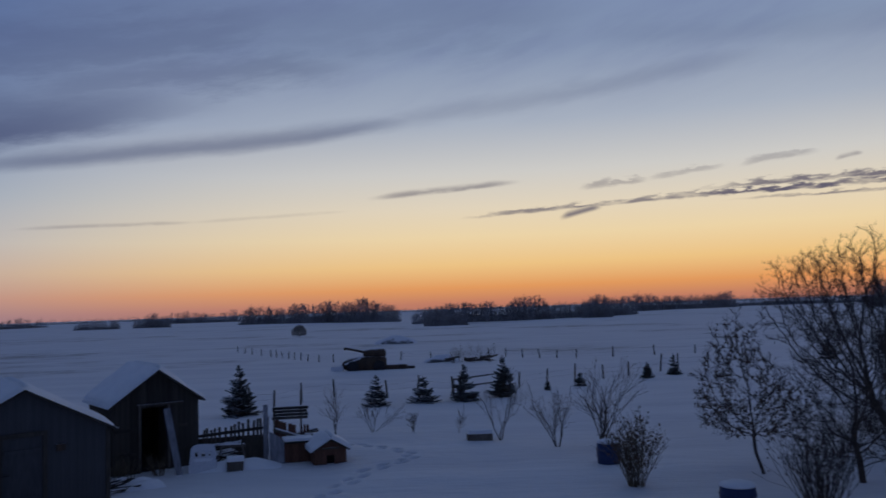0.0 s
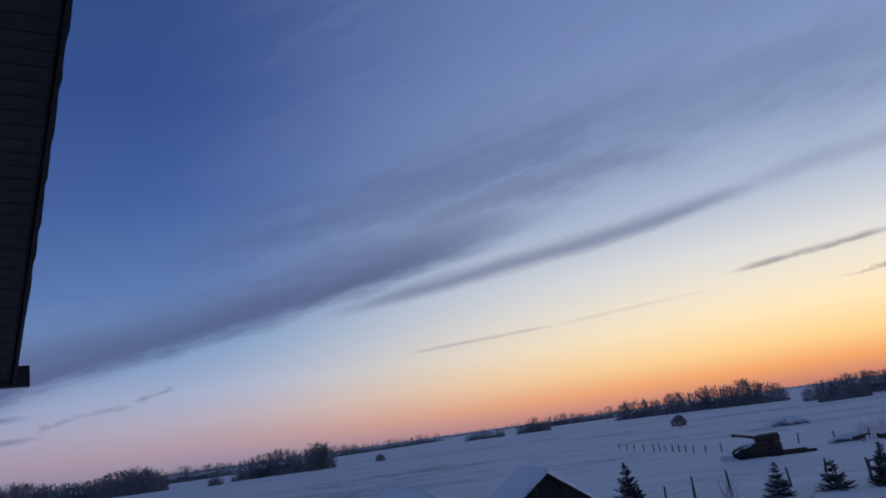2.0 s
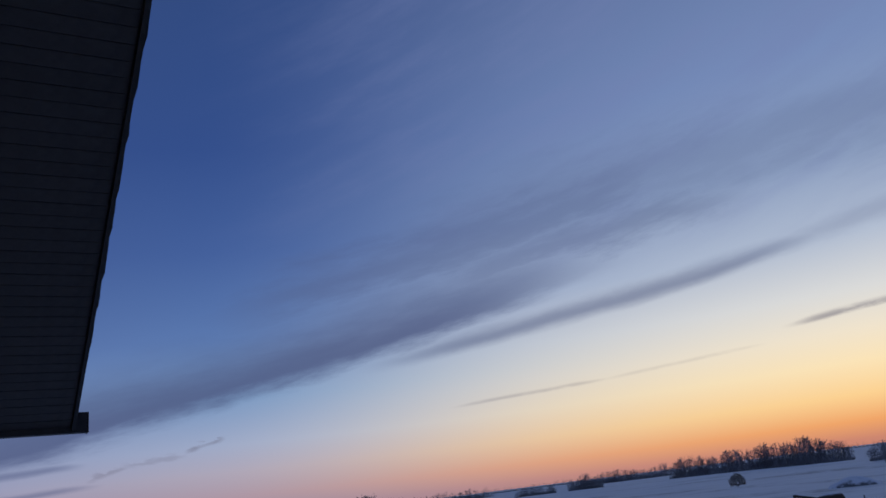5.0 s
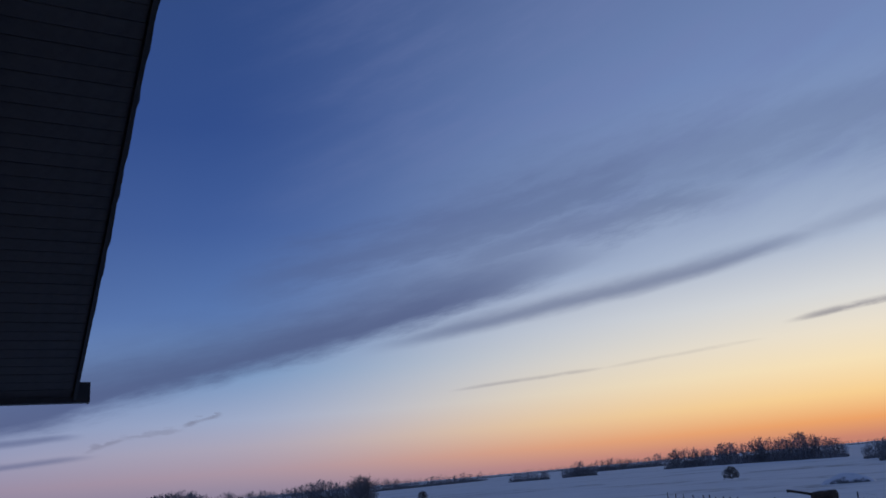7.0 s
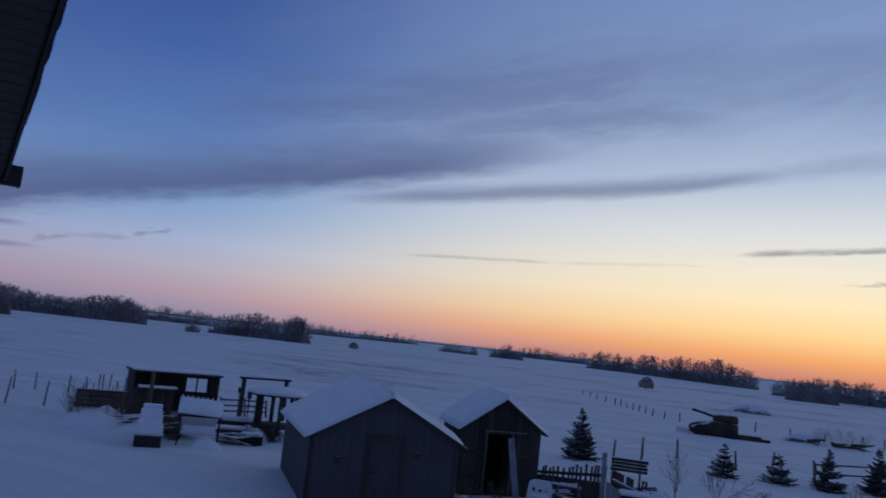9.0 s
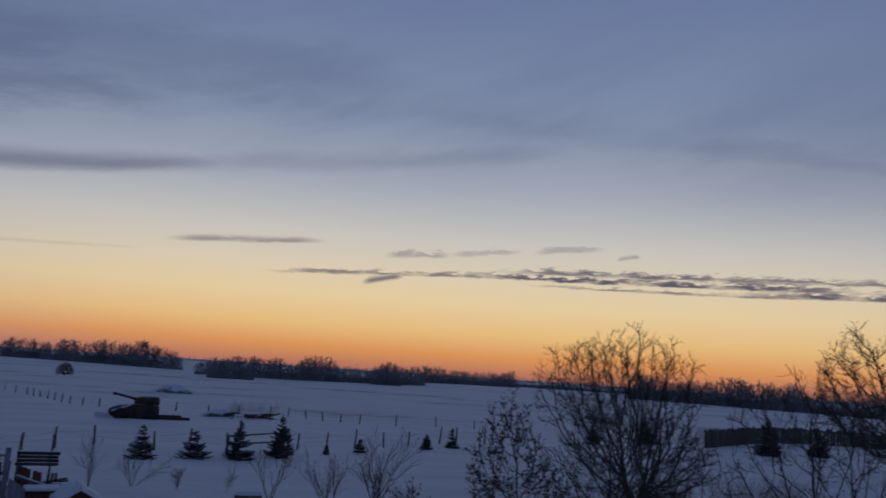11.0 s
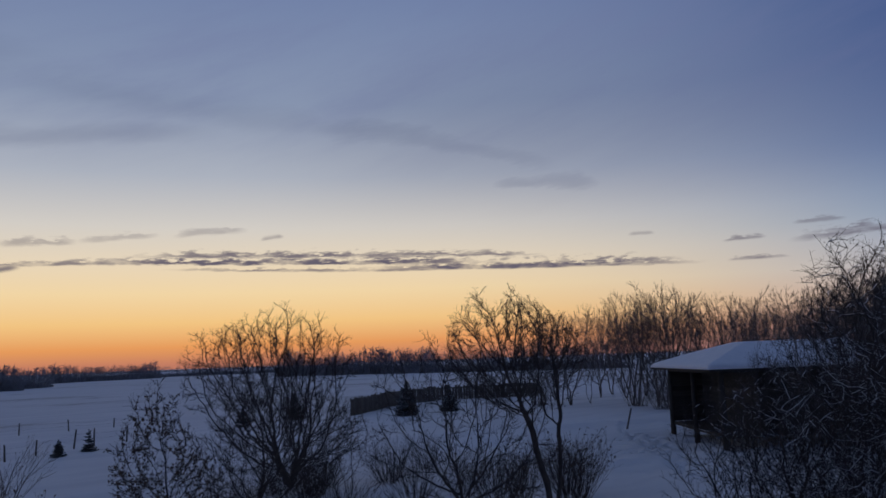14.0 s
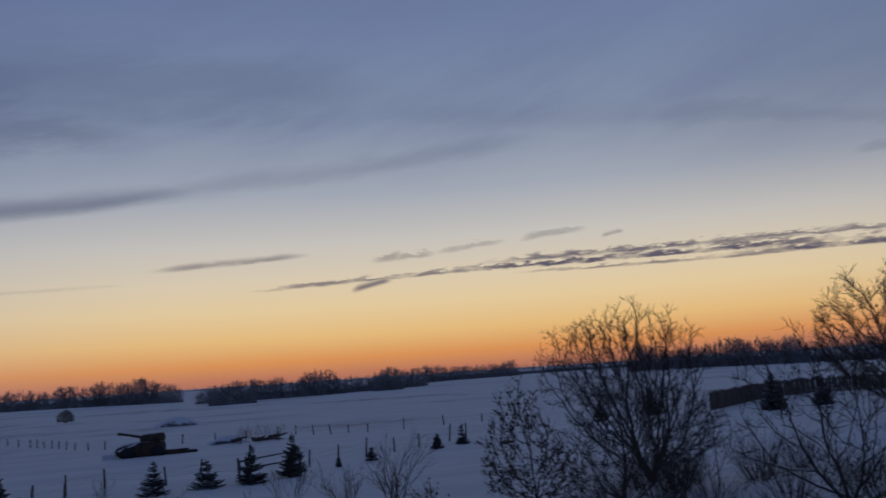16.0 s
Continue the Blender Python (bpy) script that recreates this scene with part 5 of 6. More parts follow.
def dog_house():
    t = thing("dog_house", -3.5, 24.4, 20, "small red-brown dog house with a snowy roof", "dog house", z=rise(-3.5, 24.4) - 0.03)
    hw, d, he, hr = 0.47, 1.05, 0.46, 0.80
    top = lambda u: he + (hr - he) * (1 - abs(u) / 0.55)
    boards(t, REDWOOD, -hw, hw, 0.0, top, 0.12, skip=(-0.16, 0.16, 0.34))
    boards(t, REDWOOD, -hw, hw, d, top, 0.12)
    boards(t, REDWOOD, 0.0, d, hw, lambda u: he, 0.14, along_y=True)
    boards(t, REDWOOD, 0.0, d, -hw, lambda u: he, 0.14, along_y=True)
    part("inside", boxes((0, 0.55, 0.2, 0.7, 0.8, 0.36)), DARKROOM, t)
    snow_roof(t, 0.58, d + 0.05, he, hr, 0.12, 0.10, 9)
    part("lintel", boxes((0, -0.03, 0.5, 0.5, 0.03, 0.05)), OLDWOOD, t, "pale board over the entrance")


dog_house()


def picket_fence():
    """Uneven pickets on two rails between the plank shed and the post; snow lies along the lower rail."""
    t = thing("picket_fence", -7.8, 25.32, 14.7, "old uneven picket fence with snow on its rail", "fence", z=0.0)
    r = random.Random(8)
    unit = mesh_of("picket", boxes((0, 0, 0.5, 1, 1, 1), bevel=0.05), OLDWOOD)
    for i in range(16):
        ob = new("picket", unit)
        ob.parent = t
        ob.matrix_basis = pose(0.04 + i * 0.14, 0.03, 0.02, 0, r.gauss(0, 2.0), 0) @ Matrix.Diagonal((0.078, 0.022, 0.9 + 0.021 * i + r.uniform(-0.05, 0.06), 1))
    for z in (0.10, 0.27, 0.44, 0.60):
        part("board", boxes((1.12, 0.22, z, 2.2 - 0.1 * (z > 0.5), 0.03, 0.16), bevel=0.006), PLANK, t)
    for z, w in ((0.40, 0.06), (0.78, 0.05)):
        rail = part("rail", boxes((1.1, -0.02, z, 2.3, w, 0.09), bevel=0.01), PLANK, t)
        rail.matrix_basis = pose(0, 0, 0, 0, -4, 0)
    ridge = Geo()
    pts = [Vector((0.05 + 0.12 * k, -0.03, 0.46 + 0.008 * k + 0.02 * noise.noise((k * 0.6, 1.0, 2.0)))) for k in range(19)]
    ridge.tube(pts, [0.035 + 0.025 * abs(noise.noise((k * 0.5, 4.0, 1.0))) for k in range(19)], 7)
    ridge.part("snow_cover", SNOW, t, "ridge of snow along the rail")
    return t


picket_fence()

plank = solid("leaning_plank", -5.5, 24.75, 22, boxes((0, 0, 0.8, 0.14, 0.035, 1.9), bevel=0.006), RIMED, "pale rimed plank standing upright in the snow", "plank")
plank = solid("leaning_plank", -7.72, 23.55, 34, boxes((0, 0, 0.97, 0.19, 0.035, 2.06), bevel=0.006), RIMED, "snow-rimed plank leaning beside the shed doorway", "plank", z=-0.08)
plank.matrix_basis = plank.matrix_basis @ pose(0, 0, 0, -3, -9.5, 0)


def board_panel():
    """Four level boards on two tall posts, behind the pickets."""
    t = thing("board_fence", -6.25, 29.35, 10, "short fence panel of four dark level boards", "fence", z=0.0)
    for i in range(4):
        part("board", boxes((0.6 + 0.02 * (i % 2), 0, 0.74 + i * 0.115, 1.28 - 0.03 * (i % 3), 0.03, 0.1), bevel=0.006), PLANK, t)
    for x, h in ((0.03, 1.66), (0.98, 1.7)):
        g = Geo()
        g.tube([Vector((x, 0.06, -0.2)), Vector((x + 0.02, 0.06, h))], [0.04, 0.034], 7)
        g.part("post", OLDWOOD, t)
    part("snow_cover", boxes((0.62, 0, 1.15, 1.2, 0.05, 0.03), bevel=0.012), SNOW, t)


board_panel()


def old_gate():
    """A sagging gate of upright boards with a snowy brace, leaning against the hutch."""
    t = thing("wooden_gate", -5.35, 25.55, 12, "sagging red-brown board gate beside the plank", "gate", z=0.0)
    r = random.Random(31)
    unit = mesh_of("board", boxes((0, 0, 0.5, 1, 1, 1), bevel=0.03), REDWOOD)
    for i in range(5):
        ob = new("board", unit)
        ob.parent = t
        ob.matrix_basis = pose(0.02 + i * 0.13, 0, 0.1, 0, r.gauss(0, 1.5), 0) @ Matrix.Diagonal((0.122, 0.024, 1.08 - 0.045 * i, 1))
    for i in range(3):
        ob = new("board", unit)
        ob.parent = t
        ob.matrix_basis = pose(0.76 + i * 0.12, 0.02, 0.1, 0, r.gauss(0, 3), 0) @ Matrix.Diagonal((0.07, 0.022, 0.86 + r.uniform(-0.06, 0.06), 1))
    b = part("brace", boxes((0.45, -0.03, 0, 1.05, 0.03, 0.08), bevel=0.008), OLDWOOD, t, "brace with snow on it")
    b.matrix_basis = pose(0, 0, 0.86, 0, 20, 0)
    b = part("snow_cover", boxes((0.45, -0.03, 0.06, 1.0, 0.045, 0.05), bevel=0.02), SNOW, t)
    b.matrix_basis = pose(0, 0, 0.86, 0, 20, 0)


old_gate()


def hutch():
    t = thing("wooden_hutch", -4.55, 24.85, 16, "low red-brown wooden hutch beside the dog house", "hutch")
    unit = mesh_of("board", boxes((0, 0, 0.5, 1, 1, 1), bevel=0.03), REDWOOD)
    part("frame", boxes((0, 0.3, 0.28, 0.84, 0.56, 0.56), bevel=0.01), REDWOOD, t)
    for i in range(6):
        ob = new("board", unit)
        ob.parent = t
        ob.matrix_basis = pose(-0.36 + i * 0.145, 0.005, -0.02) @ Matrix.Diagonal((0.138, 0.022, 0.58 - 0.02 * (i % 2), 1))
    part("lid", boxes((0, 0.28, 0.6, 0.98, 0.72, 0.05), bevel=0.008), PLANK, t)
    part("snow_cover", boxes((0.03, 0.3, 0.67, 0.92, 0.66, 0.1), bevel=0.045), SNOW, t)


hutch()
solid("dark_panel", -5.95, 24.95, 14, boxes((0, 0, 0.36, 0.66, 0.04, 0.8), (0, -0.03, 0.66, 0.6, 0.02, 0.07), (0, -0.03, 0.14, 0.6, 0.02, 0.07), bevel=0.006), PLANK, "dark old door leaning in the scrap", "panel")
solid("pale_board", -5.12, 24.62, 12, prism([(-0.24, -0.05), (0.2, -0.05), (0.2, 0.66), (0.06, 0.78), (-0.24, 0.98)], -0.03, 0.03), RIMED, "pale leaning board rimed with snow", "board")


def sawhorse():
    t = thing("sawhorse", -6.55, 24.85, 8, "old sawhorse dusted with snow", "sawhorse")
    part("beam", boxes((0, 0, 0.52, 0.8, 0.08, 0.08), bevel=0.008), OLDWOOD, t)
    for x in (-0.3, 0.3):
        for y in (-1, 1):
            leg = part("leg", boxes((0, 0, -0.3, 0.055, 0.05, 0.66), bevel=0.006), OLDWOOD, t)
            leg.matrix_basis = pose(x, y * 0.03, 0.52, y * 20, -math.copysign(16, x), 0)
    part("snow_cover", boxes((0, 0, 0.585, 0.76, 0.07, 0.05), bevel=0.02), SNOW, t)


sawhorse()


def scrap_heap(x, y, turn, w, d, h, seed, label, n=14):
    """Broken boards thrown across each other, with snow caught on the upper ones."""
    t = thing("scrap_pile", x, y, turn, label, "scrap")
    r = random.Random(seed)
    for i in range(n):
        m = pose(r.uniform(-w, w) * 0.3, r.uniform(-d, d) * 0.3, h * (0.15 + 0.75 * i / n), r.uniform(-10, 10), r.uniform(-13, 13), r.uniform(-35, 35))
        ll = w * r.uniform(0.4, 0.85)
        b = part("board", boxes((0, 0, 0, ll, r.uniform(0.07, 0.16), 0.028), bevel=0.005), r.choice((PLANK, OLDWOOD, PLANK)), t)
        b.matrix_basis = m
        if i > n * 0.45:
            c = part("snow_cover", boxes((0, 0, 0.03, ll * 0.85, 0.08, 0.045), bevel=0.02), SNOW, t)
            c.matrix_basis = m
    return t


scrap_heap(-7.0, 24.95, 12, 1.2, 0.7, 0.38, 41, "heap of broken boards below the pickets")
scrap_heap(-4.35, 25.9, 5, 1.2, 0.7, 0.85, 42, "stacked loose boards with snow on them", 16)
scrap_heap(-8.55, 21.7, 28, 1.5, 0.9, 0.25, 43, "scrap boards half under snow by the shed", 9)
heap("snow_mound", -6.15, 24.2, 8, 2.6, 1.0, 0.30, 14, SNOW, "long snow drift before the scrap", "snow")
solid("crate", -6.2, 23.85, 12, boxes((0, 0, 0.14, 0.46, 0.34, 0.28), bevel=0.012), OLDWOOD, "small wooden crate sunk in the snow", "crate")
solid("crate_snow", -6.2, 23.85, 12, boxes((0, 0, 0.33, 0.5, 0.38, 0.14), bevel=0.06), SNOW, "round pillow of snow on a small crate", "snow")


def plastic_chair():
    """A moulded white chair tipped forward into the snow: the rounded backrest with three slots shows."""
    t = thing("plastic_chair", -7.1, 23.7, 12, "tipped white plastic chair half filled with snow", "chair")
    bm = prism([(-0.42, -0.12), (0.40, -0.12), (0.36, 0.46), (-0.37, 0.46)], -0.02, 0.02)
    for x, w in ((-0.30, 0.13), (-0.10, 0.10), (0.10, 0.10), (0.28, 0.13)):
        box(bm, x, 0, 0.53, w, 0.04, 0.145)
    cap = prism([(-0.36, 0.60), (0.345, 0.60), (0.335, 0.72), (0.28, 0.79), (0.16, 0.82), (-0.16, 0.83), (-0.29, 0.79), (-0.35, 0.71)], -0.02, 0.02)
    me = bpy.data.meshes.new("cap")
    cap.to_mesh(me)
    cap.free()
    bm.from_mesh(me)
    b = part("backrest", bm, WHITE, t)
    b.matrix_basis = pose(0, 0, 0, -20)
    part("seat", boxes((0, 0.30, 0.2, 0.66, 0.5, 0.05), bevel=0.015), WHITE, t)
    for x in (-0.33, 0.33):
        part("arm", boxes((x, 0.28, 0.42, 0.06, 0.5, 0.04), bevel=0.012), WHITE, t)
        part("leg", boxes((x, 0.5, 0.1, 0.05, 0.05, 0.34), bevel=0.012), WHITE, t)
    part("snow_cover", boxes((0.0, 0.3, 0.3, 0.6, 0.42, 0.2), bevel=0.08), SNOW, t)


plastic_chair()
heap("snow_mound", -8.2, 22.0, 30, 1.2, 0.7, 0.3, 2, SNOW, "snow heaped over scrap by the shed", "snow")
heap("snow_mound", -6.4, 24.0, 0, 1.2, 0.7, 0.2, 4, SNOW, "small snow heap by the chair", "snow")
r = random.Random(44)
for i, (x, y, h) in enumerate(((-9.0, 22.9, 0.8), (-9.4, 22.7, 0.6), (-8.3, 23.6, 0.7))):
    wood, twigs, leaves = shrub_shape(90 + i, h, 0.8, 22, 1.0)
    t = thing("dead_weeds", x, y, 0, "clump of dead weeds against the shed", "weeds", "weeds by the sheds")
    twigs.part("stalk_cluster", BRUSH, t)
    wood.part("stem_cluster", BRUSH, t)

# log or trough by the fruit trees, and the two barrels
solid("feed_trough", 1.1, 27.8, 3, boxes((0, 0, 0.06, 0.86, 0.42, 0.34), bevel=0.06), OLDWOOD, "low wooden trough in the snow", "trough")
solid("trough_snow", 1.1, 27.8, 3, boxes((0.02, 0, 0.26, 0.82, 0.42, 0.16), bevel=0.075), SNOW, "snow filling the trough", "snow")


def barrel(x, y, h, radius, label):
    t = thing("barrel", x, y, 0, label, "barrel", "blue barrels")
    g = Geo()
    prof = [(-0.1, 0.93), (0.04, 0.95), (0.3, 1.0), (0.34, 1.05), (0.38, 1.0), (0.62, 1.0), (0.66, 1.05), (0.7, 1.0), (0.94, 0.96), (1.0, 0.97)]
    g.tube([Vector((0, 0, z * h)) for z, _ in prof], [k * radius for _, k in prof], 24)
    g.part("body", BLUE, t)
    c = Geo()
    c.tube([Vector((0, 0, h * 0.99)), Vector((0, 0, h + 0.05)), Vector((0, 0, h + 0.09))], [radius * 0.97, radius * 0.93, radius * 0.6], 24)
    c.part("snow_cover", SNOW, t, "round cap of snow")


barrel(4.5, 22.9, 0.56, 0.33, "blue plastic barrel beside the dry shrub")
barrel(6.15, 17.5, 0.5, 0.38, "blue plastic barrel with a snow cap")


# ---------------------------------------------------------------- the play yard left of the sheds
def play_cabin():
    t = thing("play_cabin", -25.7, 28.6, 56, "dark open-fronted play cabin with a two-pane window opening", "cabin", z=0.0)
    w, d, h = 3.75, 1.5, 1.78
    boards(t, PLANK, -w / 2, 0.78, d, lambda u: h, 0.2)
    boards(t, PLANK, 0.78, 1.74, d, lambda u: 0.92, 0.2)
    boards(t, PLANK, 0.78, 1.74, d + 0.001, lambda u: h, 0.2, skip=(0.7, 1.8, 1.6))
    boards(t, PLANK, 1.74, w / 2, d, lambda u: h, 0.2)
    boards(t, PLANK, 0.0, d, w / 2, lambda u: h, 0.2, along_y=True)
    boards(t, PLANK, 0.0, d, -w / 2, lambda u: h, 0.2, along_y=True)
    boards(t, PLANK, -w / 2, -0.1, 0.0, lambda u: 1.1, 0.2)
    part("mullion", boxes((1.26, d, 1.26, 0.06, 0.06, 0.7)), PLANK, t)
    part("roof", boxes((0, d / 2, h + 0.04, w + 0.2, d + 0.3, 0.07)), PLANK, t)
    part("snow_cover", boxes((0, d / 2, h + 0.115, w + 0.1, d + 0.2, 0.08), bevel=0.03), SNOW, t)
    part("bench", boxes((-0.9, -0.25, 1.12, 1.7, 0.5, 0.06)), PLANK, t)
    part("bench_snow", boxes((-0.9, -0.25, 1.2, 1.6, 0.44, 0.1), bevel=0.04), SNOW, t)


play_cabin()


def swing_seat():
    """A garden swing: two frames, a pleated canopy that slopes to the front, and a hanging seat under snow."""
    t = thing("garden_swing", -19.35, 22.9, 41, "garden swing seat under a sagging snowy canopy", "swing")
    for x in (-0.68, 0.68):
        for y0, y1, h in ((-0.45, -0.28, 1.10), (0.55, 0.3, 1.5)):
            g = Geo()
            g.tube([Vector((x, y0, -0.15)), Vector((x, y1, h))], [0.028, 0.026], 6)
            g.part("leg", TRIM, t)
    m = pose(0, 0.0, 1.33, 30, 3, 0)
    c = part("canopy", boxes((0, 0, 0, 1.52, 0.92, 0.05), bevel=0.02), WHITE, t, "pale canopy")
    c.matrix_basis = m
    for i in range(9):
        rib = part("pleat", boxes((-0.68 + 0.17 * i, 0.40, 0.06, 0.06, 0.16, 0.07), bevel=0.02), WHITE, t)
        rib.matrix_basis = m
    q = Geo()
    nx, ny = 14, 10
    for jj in range(ny + 1):
        for ii in range(nx + 1):
            a, b = 2 * ii / nx - 1, 2 * jj / ny - 1
            soft = max(0.0, 1 - a ** 4) ** 0.5 * max(0.0, 1 - b ** 4) ** 0.5
            q.v.append(m @ Vector((a * 0.74, b * 0.44, 0.02 + soft * (0.11 + 0.05 * noise.noise((a * 2, b * 2, 3.0))))))
    for jj in range(ny):
        for ii in range(nx):
            k = jj * (nx + 1) + ii
            q.f.append((k, k + 1, k + nx + 2, k + nx + 1))
    q.part("snow_cover", SNOW, t)
    part("valance", boxes((0, -0.36, 1.06, 1.5, 0.03, 0.1), bevel=0.01), TRIM, t, "dark front edge of the canopy")
    part("seat", boxes((0, 0.05, 0.42, 1.2, 0.5, 0.08), (0, 0.34, 0.72, 1.2, 0.07, 0.62), bevel=0.025), WHITE, t)
    part("seat_snow", boxes((0, 0.0, 0.56, 1.1, 0.44, 0.24), bevel=0.1), SNOW, t)
    return t


swing_seat()
heap("snow_mound", -18.7, 22.6, 40, 1.2, 0.8, 0.36, 31, SNOW, "snow heaped under the garden swing", "snow")


def steps():
    t = thing("garden_steps", -19.75, 20.95, 43, "steps of a play slide buried in snow", "steps")
    part("base", boxes((0, 0.1, 0.17, 0.86, 0.5, 0.4), bevel=0.02), TRIM, t, "dark base box")
    for i in range(6):
        part("step", boxes((0.02 * (i % 2), 0.12 + 0.3 * i, 0.44 + 0.14 * i, 0.9 - 0.05 * i, 0.36, 0.2), bevel=0.07), SNOW, t)
        if i:
            part("riser", boxes((0, 0.16 + 0.3 * i, 0.17 + 0.07 * i, 0.7, 0.3, 0.34 + 0.14 * i), bevel=0.01), RIMED, t)


steps()
g = Geo()
g.tube([Vector((0, 0, -0.2)), Vector((0.03, 0, 1.0)), Vector((0.04, 0.02, 2.15))], [0.09, 0.085, 0.08], 8)
ob = new("wooden_post", g.mesh("wooden_post", OLDWOOD))
ob.matrix_basis = pose(-22.9, 24.05, rise(-22.9, 24.05))
tagged(ob, "tall weathered post in the play yard", "post")


def low_wall():
    """A low wall of level boards left of the cabin, with stakes of uneven height behind it."""
    t = thing("board_wall", -28.95, 26.1, 46, "low dark board wall with stakes behind it", "fence", z=0.0)
    for i in range(4):
        part("board", boxes((1.1, 0, 0.12 + i * 0.19, 2.35 - 0.05 * (i % 2), 0.04, 0.18), bevel=0.008), PLANK, t)
    r = random.Random(17)
    for i in range(11):
        g = Geo()
        x = 0.15 + i * 0.21 + r.uniform(-0.06, 0.06)
        g.tube([Vector((x, 0.12, -0.2)), Vector((x + r.gauss(0, 0.05), 0.14, r.uniform(0.85, 1.5)))], [0.032, 0.026], 6)
        g.part("stake", OLDWOOD, t)
    part("snow_cover", boxes((1.1, 0, 0.81, 2.2, 0.07, 0.05), bevel=0.02), SNOW, t)


low_wall()
def pavilion():
    t = thing("pavilion", -19.5, 27.55, 0, "small round pavilion with a domed snowy roof", "pavilion")
    for k in range(6):
        w = k * 1.047 + 0.3
        g = Geo()
        p = Vector((math.cos(w) * 0.8, math.sin(w) * 0.8, 0))
        g.tube([p - Vector((0, 0, 0.2)), p + Vector((0, 0, 1.7))], [0.09, 0.08], 7)
        g.part("post", PLANK, t)
    g = Geo()
    g.tube([Vector((0, 0, z)) for z in (0.42, 0.5)], [0.95, 0.95], 18)
    g.part("floor", PLANK, t)
    g = Geo()
    g.tube([Vector((0, 0, z)) for z in (1.66, 1.72, 1.86)], [1.12, 1.2, 0.6], 20)
    g.part("roof", PLANK, t)
    g = Geo()
    g.tube([Vector((0.02, 0, z)) for z in (1.71, 1.76, 1.88, 1.98, 2.04)], [1.16, 1.22, 1.05, 0.62, 0.2], 24)
    g.part("snow_cover", SNOW, t)


pavilion()


def arch():
    t = thing("garden_arch", -23.7, 30.7, 58, "plain wooden gate arch in the snow", "arch")
    for x in (0, 2.1):
        part("post", boxes((x, 0, 0.85, 0.16, 0.14, 2.0), bevel=0.01), PLANK, t)
    part("beam", boxes((1.05, 0, 1.9, 2.5, 0.2, 0.09), bevel=0.01), PLANK, t)
    part("snow_cover", boxes((1.05, 0, 1.975, 2.4, 0.18, 0.06), bevel=0.02), SNOW, t)


arch()
for i, (x, y, h) in enumerate(((-21.2, 27.3, 1.6), (-20.7, 27.3, 1.45))):
    t = thing("bird_house", x, y, 30, "small bird house on a pole", "bird house", "bird houses")
    g = Geo()
    g.tube([Vector((0, 0, -0.2)), Vector((0, 0, h))], [0.035, 0.03], 6)
    g.part("pole", OLDWOOD, t)
    part("box", boxes((0, 0, h + 0.08, 0.16, 0.16, 0.2), (0, 0, h + 0.2, 0.22, 0.22, 0.03), bevel=0.01), PLANK, t)
solid("low_table", -21.0, 26.6, 40, boxes((0, 0, 0.5, 1.9, 0.7, 0.08), (-0.8, 0, 0.24, 0.1, 0.6, 0.5), (0.8, 0, 0.24, 0.1, 0.6, 0.5), (0, 0, 0.25, 1.6, 0.05, 0.4), bevel=0.01), PLANK, "dark garden table under snow", "table")
solid("table_snow", -21.0, 26.6, 40, boxes((0, 0, 0.61, 1.85, 0.66, 0.14), bevel=0.05), SNOW, "snow lying on the garden table", "snow")
solid("crate", -18.75, 25.2, 40, boxes((0, 0, 0.16, 0.75, 0.5, 0.34), bevel=0.01), DARKROOM, "dark crate capped with snow", "crate")
solid("crate_snow", -18.75, 25.2, 40, boxes((0, 0, 0.38, 0.76, 0.52, 0.12), bevel=0.05), SNOW, "snow on the dark crate", "snow")
heap("snow_mound", -23.9, 22.6, 30, 2.8, 2.0, 0.75, 6, SNOW, "large heap of snow beside the play cabin", "snow")
heap("snow_mound", -19.6, 26.2, 0, 1.6, 1.2, 0.55, 7, SNOW, "snow heap before the pavilion", "snow")
heap("snow_mound", -18.0, 27.0, 0, 1.8, 1.2, 0.45, 8, SNOW, "snow heap before the pavilion", "snow")
heap("snow_mound", -20.6, 24.3, 0, 1.8, 1.2, 0.5, 10, SNOW, "snow heap by the swing", "snow")
for i, (x, y, h) in enumerate(((-23.4, 22.9, 1.5), (-24.6, 22.2, 1.6), (-20.5, 23.0, 0.9), (-22.0, 25.2, 0.9), (-20.2, 25.8, 0.6))):
    wood, twigs, leaves = shrub_shape(95 + i, h, 0.9, 26, 0.8)
    t = thing("dead_weeds", x, y, 0, "clump of frosted dead weeds in the play yard", "weeds", "weeds in the play yard")
    twigs.part("stalk_cluster", BRUSH, t)
    wood.part("stem_cluster", BRUSH, t)
scrap_heap(-20.9, 23.4, 50, 1.7, 1.0, 0.5, 44, "dark broken boards beside the garden swing")
scrap_heap(-19.0, 24.6, 30, 1.5, 1.0, 0.4, 45, "dark broken boards in the play yard snow")
scrap_heap(-22.2, 23.2, 60, 1.6, 1.0, 0.8, 46, "dark scrap heaped beside the post")
heap("scrap_mound", -19.6, 26.8, 20, 1.8, 1.0, 0.5, 21, BARK, "dark heap of cut branches under snow", "scrap")
heap("scrap_mound", -22.8, 26.0, 50, 1.5, 0.9, 0.6, 22, BARK, "dark overgrown heap beside the steps", "scrap")
heap("snow_mound", -22.0, 22.9, 50, 2.2, 1.4, 0.5, 23, SNOW, "snow drifted over the play yard", "snow")
solid("raised_bed", -20.0, 25.2, 42, boxes((0, 0, 0.2, 1.6, 0.8, 0.42), bevel=0.02), PLANK, "dark raised garden bed filled with snow", "garden bed")
